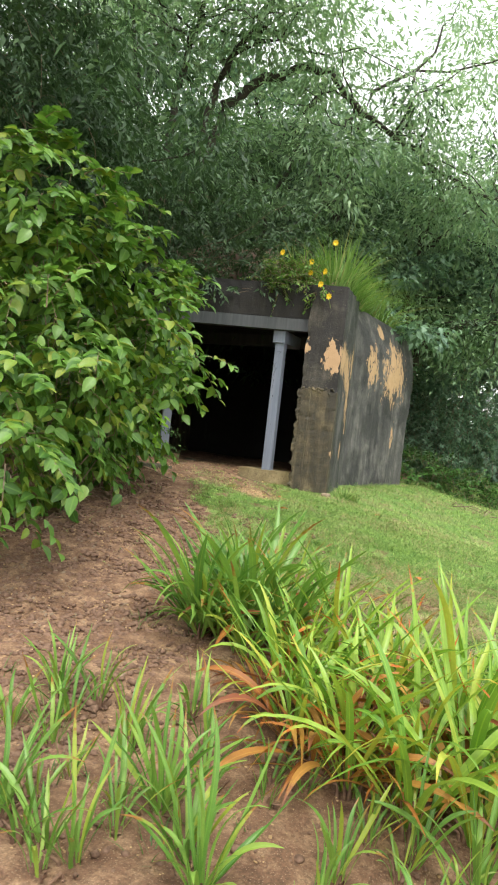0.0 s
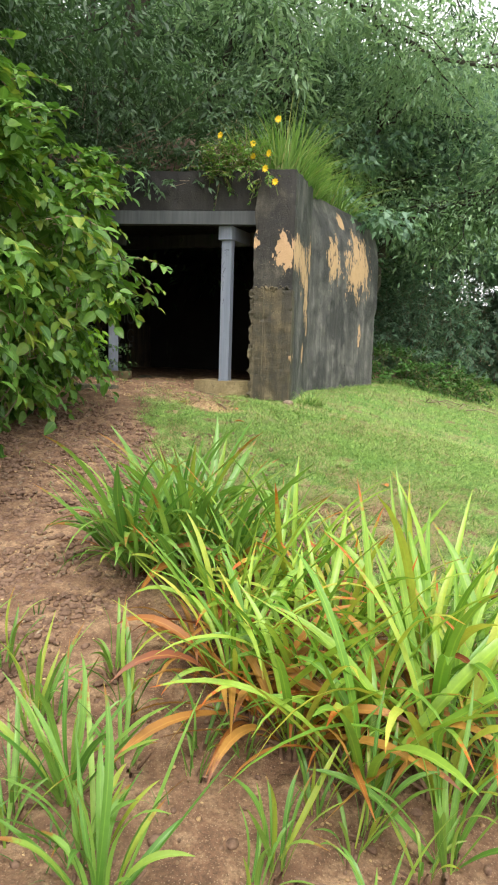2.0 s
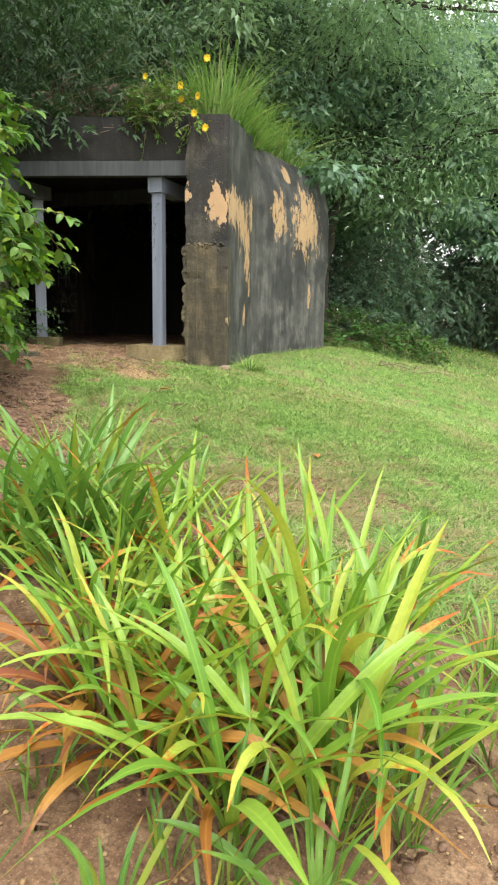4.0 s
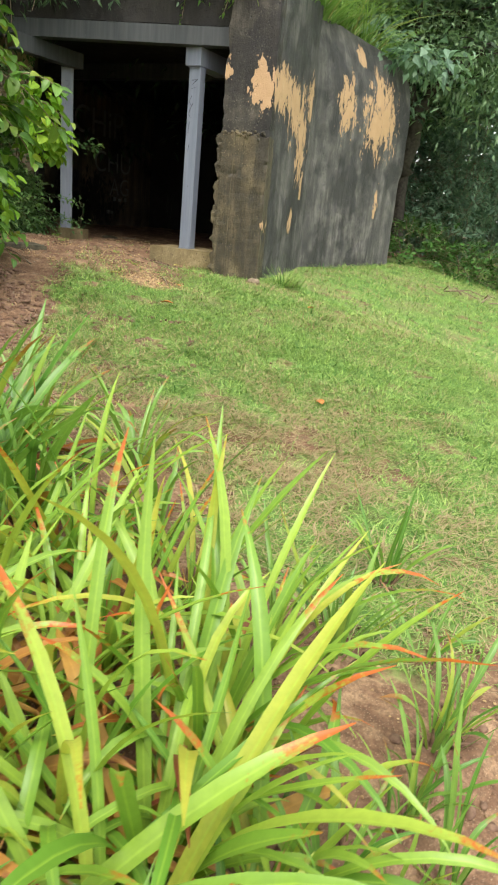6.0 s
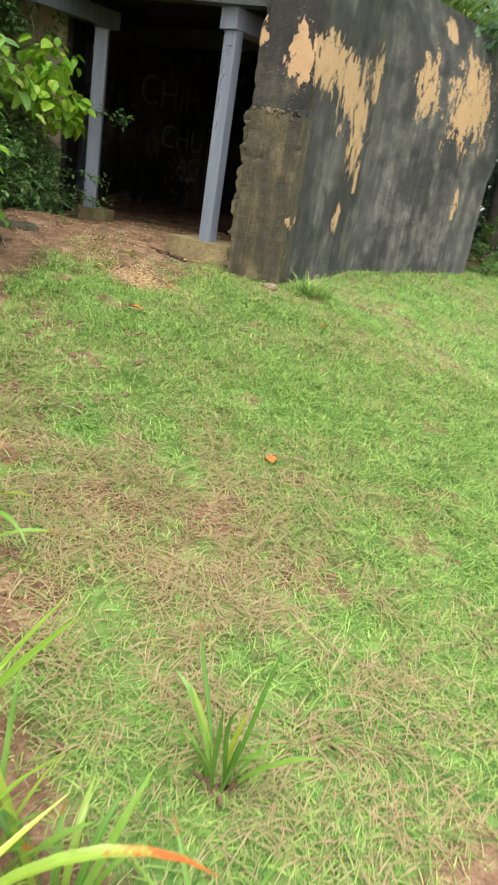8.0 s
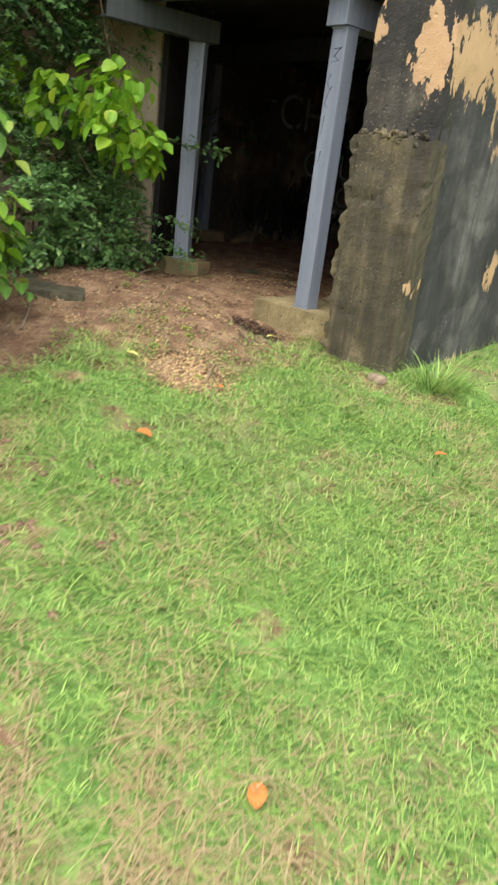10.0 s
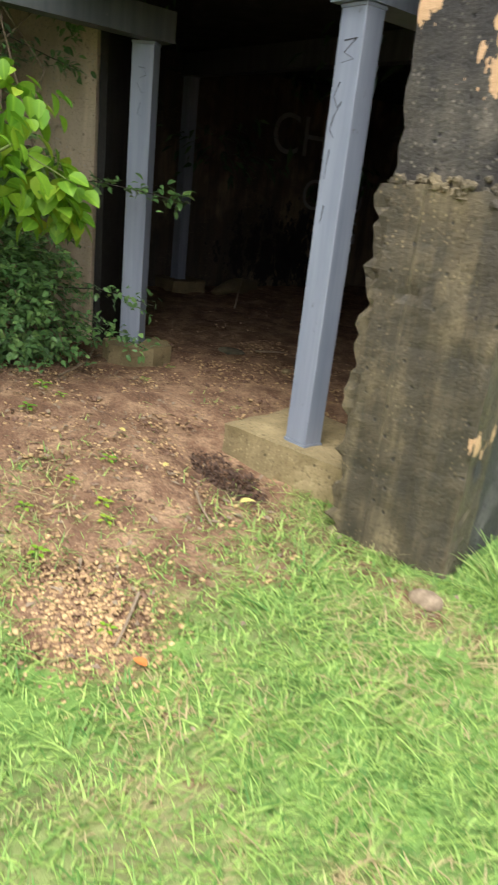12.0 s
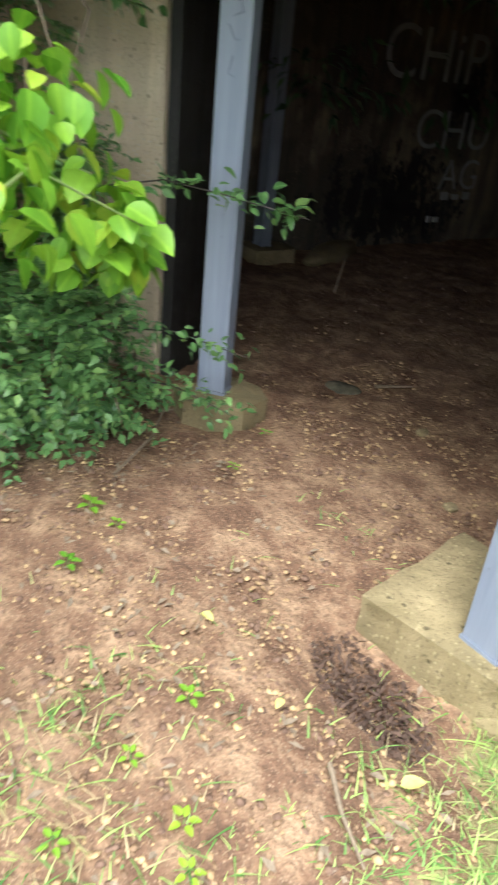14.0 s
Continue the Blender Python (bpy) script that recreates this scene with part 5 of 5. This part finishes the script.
leafy_branch("climber_branch", "drooping climber branch with bright green heart-shaped leaves",
             [[(-5.9, 7.9, 1.5), (-5.4, 8.0, 1.35), (-5.0, 8.1, 1.25), (-4.95, 8.4, 1.1)], [(-5.4, 8.0, 1.35), (-5.2, 8.35, 1.2), (-5.2, 8.5, 0.95)], [(-5.0, 8.1, 1.25), (-4.9, 7.9, 1.15)]],
             [((-4.95, 8.0, 1.2), (0.16, 0.2, 0.2)), ((-5.1, 8.35, 1.12), (0.14, 0.16, 0.16)), ((-5.3, 8.05, 1.3), (0.2, 0.2, 0.2)), ((-5.22, 8.48, 0.95), (0.06, 0.07, 0.08)), ((-5.6, 7.9, 1.25), (0.25, 0.2, 0.3)), ((-5.15, 8.15, 1.45), (0.3, 0.25, 0.2)), ((-5.3, 8.3, 1.1), (0.25, 0.2, 0.25)), ((-5.9, 7.8, 1.4), (0.3, 0.25, 0.3)), ((-6.2, 7.8, 1.2), (0.25, 0.3, 0.4))], 420, 0.108, M_BRIGHT, 41, 0.76)
leafy_branch("low_branch", "low branch with fresh yellow-green leaves over the soil",
             [[(-5.3, 6.6, 0.3), (-4.85, 6.8, 0.55), (-4.45, 7.0, 0.42)], [(-4.85, 6.8, 0.55), (-4.5, 7.15, 0.65)]],
             [((-4.5, 6.95, 0.4), (0.2, 0.25, 0.15)), ((-4.55, 7.1, 0.62), (0.15, 0.15, 0.1)), ((-4.85, 6.8, 0.55), (0.25, 0.25, 0.2))], 55, 0.12, M_BRIGHT, 42)


def sprig(name, line, count, leaf, mat, seed, label):
    rng = np.random.default_rng(seed)
    root = tagged(new(name), label, "branch", "sprigs by the post")
    line = np.array(line, float)
    part("stem", tube_mesh("stem", [(line, 0.004, 0.002)], M_BARK, 5), M_BARK, root)
    s = rng.uniform(0.1, 1, count) ** 0.7 * (len(line) - 1)
    k = np.minimum(s.astype(int), len(line) - 2)
    at = line[k] + (line[k + 1] - line[k]) * (s - k)[:, None] + rng.normal(0, 0.035, (count, 3))
    ahead = rng.normal(0, 1, (count, 3)) + (line[-1] - line[0]) * 1.5 + (0, 0, -0.2)
    size = leaf * rng.uniform(0.6, 1.3, count)
    part("foliage", leaf_mesh("foliage", at, ahead, rng.normal(0, 0.4, (count, 3)) + (0, 0, 1.0), size, size * 0.55, mat, True), mat, root)


SPRIG = "thin sprig of small dark leaves reaching past the post"
sprig("leafy_sprig", [(-5.85, 8.6, 1.05), (-5.6, 8.8, 1.12), (-5.4, 8.95, 1.1), (-5.12, 9.15, 1.06)], 90, 0.05, M_SMALL, 1, SPRIG)
sprig("leafy_sprig", [(-5.8, 8.55, 0.5), (-5.55, 8.85, 0.52), (-5.3, 9.05, 0.47)], 60, 0.04, M_SMALL, 2, SPRIG)
sprig("leafy_sprig", [(-5.8, 8.6, 0.25), (-5.5, 8.82, 0.3), (-5.25, 9.0, 0.22)], 110, 0.04, M_SMALL, 3, SPRIG)
sprig("leafy_sprig", [(-6.2, 8.5, 2.3), (-6.0, 8.7, 2.1), (-5.8, 8.75, 1.85)], 70, 0.05, M_SMALL, 4, SPRIG)
sprig("leafy_sprig", [(-6.3, 8.4, 1.9), (-6.0, 8.7, 1.75), (-5.85, 8.8, 1.7)], 60, 0.05, M_SMALL, 5, SPRIG)

# flowering plant on the wall top
make_shrub("flowering_creeper", 31, [((-3.6, 8.85, 2.72), (0.3, 0.16, 0.22)), ((-3.95, 8.95, 2.75), (0.3, 0.2, 0.3)), ((-3.32, 8.85, 2.62), (0.15, 0.1, 0.15)), ((-3.95, 8.8, 2.62), (0.14, 0.1, 0.2))], 300, 14, 0.2, 0.06, M_BUSH, "creeper with yellow flowers hanging over the wall top", (-3.9, 9.3), False, 0.4, 0.3, category="plant")


def flower(x, y, z):
    root = tagged(new("yellow_flower"), "bright yellow daisy-like flower on the creeper", "flower", "yellow flowers")
    a = np.arange(8) * 2 * np.pi / 8
    ahead = np.stack([np.cos(a), np.full(8, -0.5), np.sin(a)], 1)
    part("petals", leaf_mesh("petals", np.zeros((8, 3)), ahead, np.tile((0, -1.0, 0.01), (8, 1)), np.full(8, 0.045), np.full(8, 0.03), M_YELLOW, True), M_YELLOW, root)
    part("stalk", tube_mesh("stalk", [(np.array([(0, 0.005, 0), (0, 0.04, -0.05), (0.01, 0.1, -0.13)]), 0.004, 0.004)], M_STEM, 5), M_STEM, root)
    root.matrix_world = pose(x, y, z, 0, 0, rng.uniform(-25, 25))


for x, y, z in ((-3.9, 8.78, 3.05), (-3.48, 8.78, 2.92), (-3.46, 8.75, 2.77), (-3.26, 8.75, 2.79), (-3.2, 8.85, 3.19), (-3.3, 8.74, 2.62), (-3.18, 8.76, 2.47)):
    flower(x, y, z)


# ---- the old many-stemmed tree behind the roof ----
def old_tree():
    rng = np.random.default_rng(61)
    root = tagged(new("old_tree"), "old many-stemmed tree with bare arching limbs and airy leaves", "tree")
    base = (-8.3, 12.9, 2.2)
    main = [[base, (-8.3, 12.3, 5.5), (-7.97, 12.1, 7.5), (-7.4, 11.8, 9.0), (-6.8, 11.6, 10.5)],
            [base, (-7.8, 12.7, 5.6), (-7.4, 12.5, 7.4), (-6.9, 12.4, 8.1), (-6.1, 12.3, 9.0), (-5.2, 12.2, 9.8)],
            [(-7.8, 12.7, 5.6), (-7.3, 12.7, 7.1), (-6.67, 12.8, 7.6), (-5.9, 13.0, 7.95), (-5.2, 13.3, 8.0), (-4.8, 13.7, 7.4), (-4.24, 14.05, 7.1), (-3.57, 14.4, 6.7), (-2.5, 14.9, 6.0), (-1.2, 15.2, 5.8)],
            [base, (-8.6, 12.0, 6.0), (-8.8, 11.4, 8.5), (-8.9, 11.0, 10)]]
    dark = [[(-3.9, 16.9, 1.5), (-3.6, 16.6, 2.9), (-3.16, 16.5, 3.4), (-2.05, 16.6, 3.75), (-1.2, 16.65, 3.95), (0.4, 16.8, 4.3)], [(-3.9, 17.0, -0.4), (-3.9, 16.9, 1.5), (-3.9, 16.3, 4.3), (-3.6, 16.2, 6.0)]]
    lines, ends = [], []
    for l, r in [(l, 0.11) for l in main] + [(l, 0.16) for l in dark]:
        pts = np.array(l, float)
        k = np.linspace(0, len(pts) - 1, len(pts) * 4)
        pts = np.stack([np.interp(k, np.arange(len(pts)), pts[:, c]) for c in range(3)], 1) + rng.normal(0, 0.03, (len(k), 3))
        lines.append((pts, r, 0.03))
        for q in range(22):
            s = pts[rng.integers(len(pts) // 2, len(pts))]
            e = s + rng.normal(0, 1, 3) * (1.1, 0.8, 0.8) + (0.2, 0, 0.1)
            lines.append((wander(rng, s, e, 6, 0.4), 0.025, 0.006))
            ends += [e, (s + e) / 2]
    part("trunk", tube_mesh("trunk", lines, M_BARK), M_BARK, root, "dark bare arching limbs")
    ends = np.array(ends)
    n = 42000
    at = ends[rng.integers(0, len(ends), n)]
    off = rng.normal(0, 1, (n, 3)) * (0.6, 0.6, 0.3)
    ahead = off + rng.normal(0, 0.4, (n, 3)) + (0, 0, -0.2)
    size = 0.155 * rng.uniform(0.6, 1.3, n)
    part("crown", leaf_mesh("crown", at + off, ahead, rng.normal(0, 0.3, (n, 3)) + (0, 0, 1.0), size, size * 0.32, M_FEATHER), M_FEATHER, root, "airy light green leaves")


old_tree()


# ---- scrawl on the posts ----
def scrawl(name, parent_at, turn, strokes, label, mat=M_INK):
    root = tagged(new(name), label, "graffiti")
    for s in strokes:
        part("stroke", tube_mesh("stroke", [(np.array(s, float), 0.0028, 0.0012)], mat, 5), mat, root)
    root.matrix_world = pose(*parent_at, 0, 0, turn)


scrawl("ink_scrawl", (-3.868, 8.949, 0), 0, [
    [(-0.025, 0, 1.74), (0.04, 0, 1.745)], [(0.035, 0, 1.745), (-0.02, 0, 1.7), (0.03, 0, 1.675), (-0.03, 0, 1.665)],
    [(-0.02, 0, 1.6), (-0.045, 0, 1.55), (-0.02, 0, 1.51), (0.0, 0, 1.53)], [(0.0, 0, 1.53), (-0.03, 0, 1.48), (-0.045, 0, 1.43), (-0.015, 0, 1.4)],
    [(-0.03, 0, 1.36), (-0.04, 0, 1.25)], [(-0.02, 0, 1.15), (-0.03, 0, 1.08)]], "black ink scrawl down the steel post")
scrawl("ink_scrawl", (-5.575, 9.059, 0), 38, [
    [(-0.02, 0, 1.74), (0.018, 0, 1.735), (0.026, 0, 1.7), (-0.012, 0, 1.685)], [(-0.026, 0, 1.66), (0.004, 0, 1.61), (0.024, 0, 1.615)], [(0.0, 0, 1.56), (-0.018, 0, 1.5), (0.012, 0, 1.49)]], "faint ink scrawl on the steel post", M_FAINT)
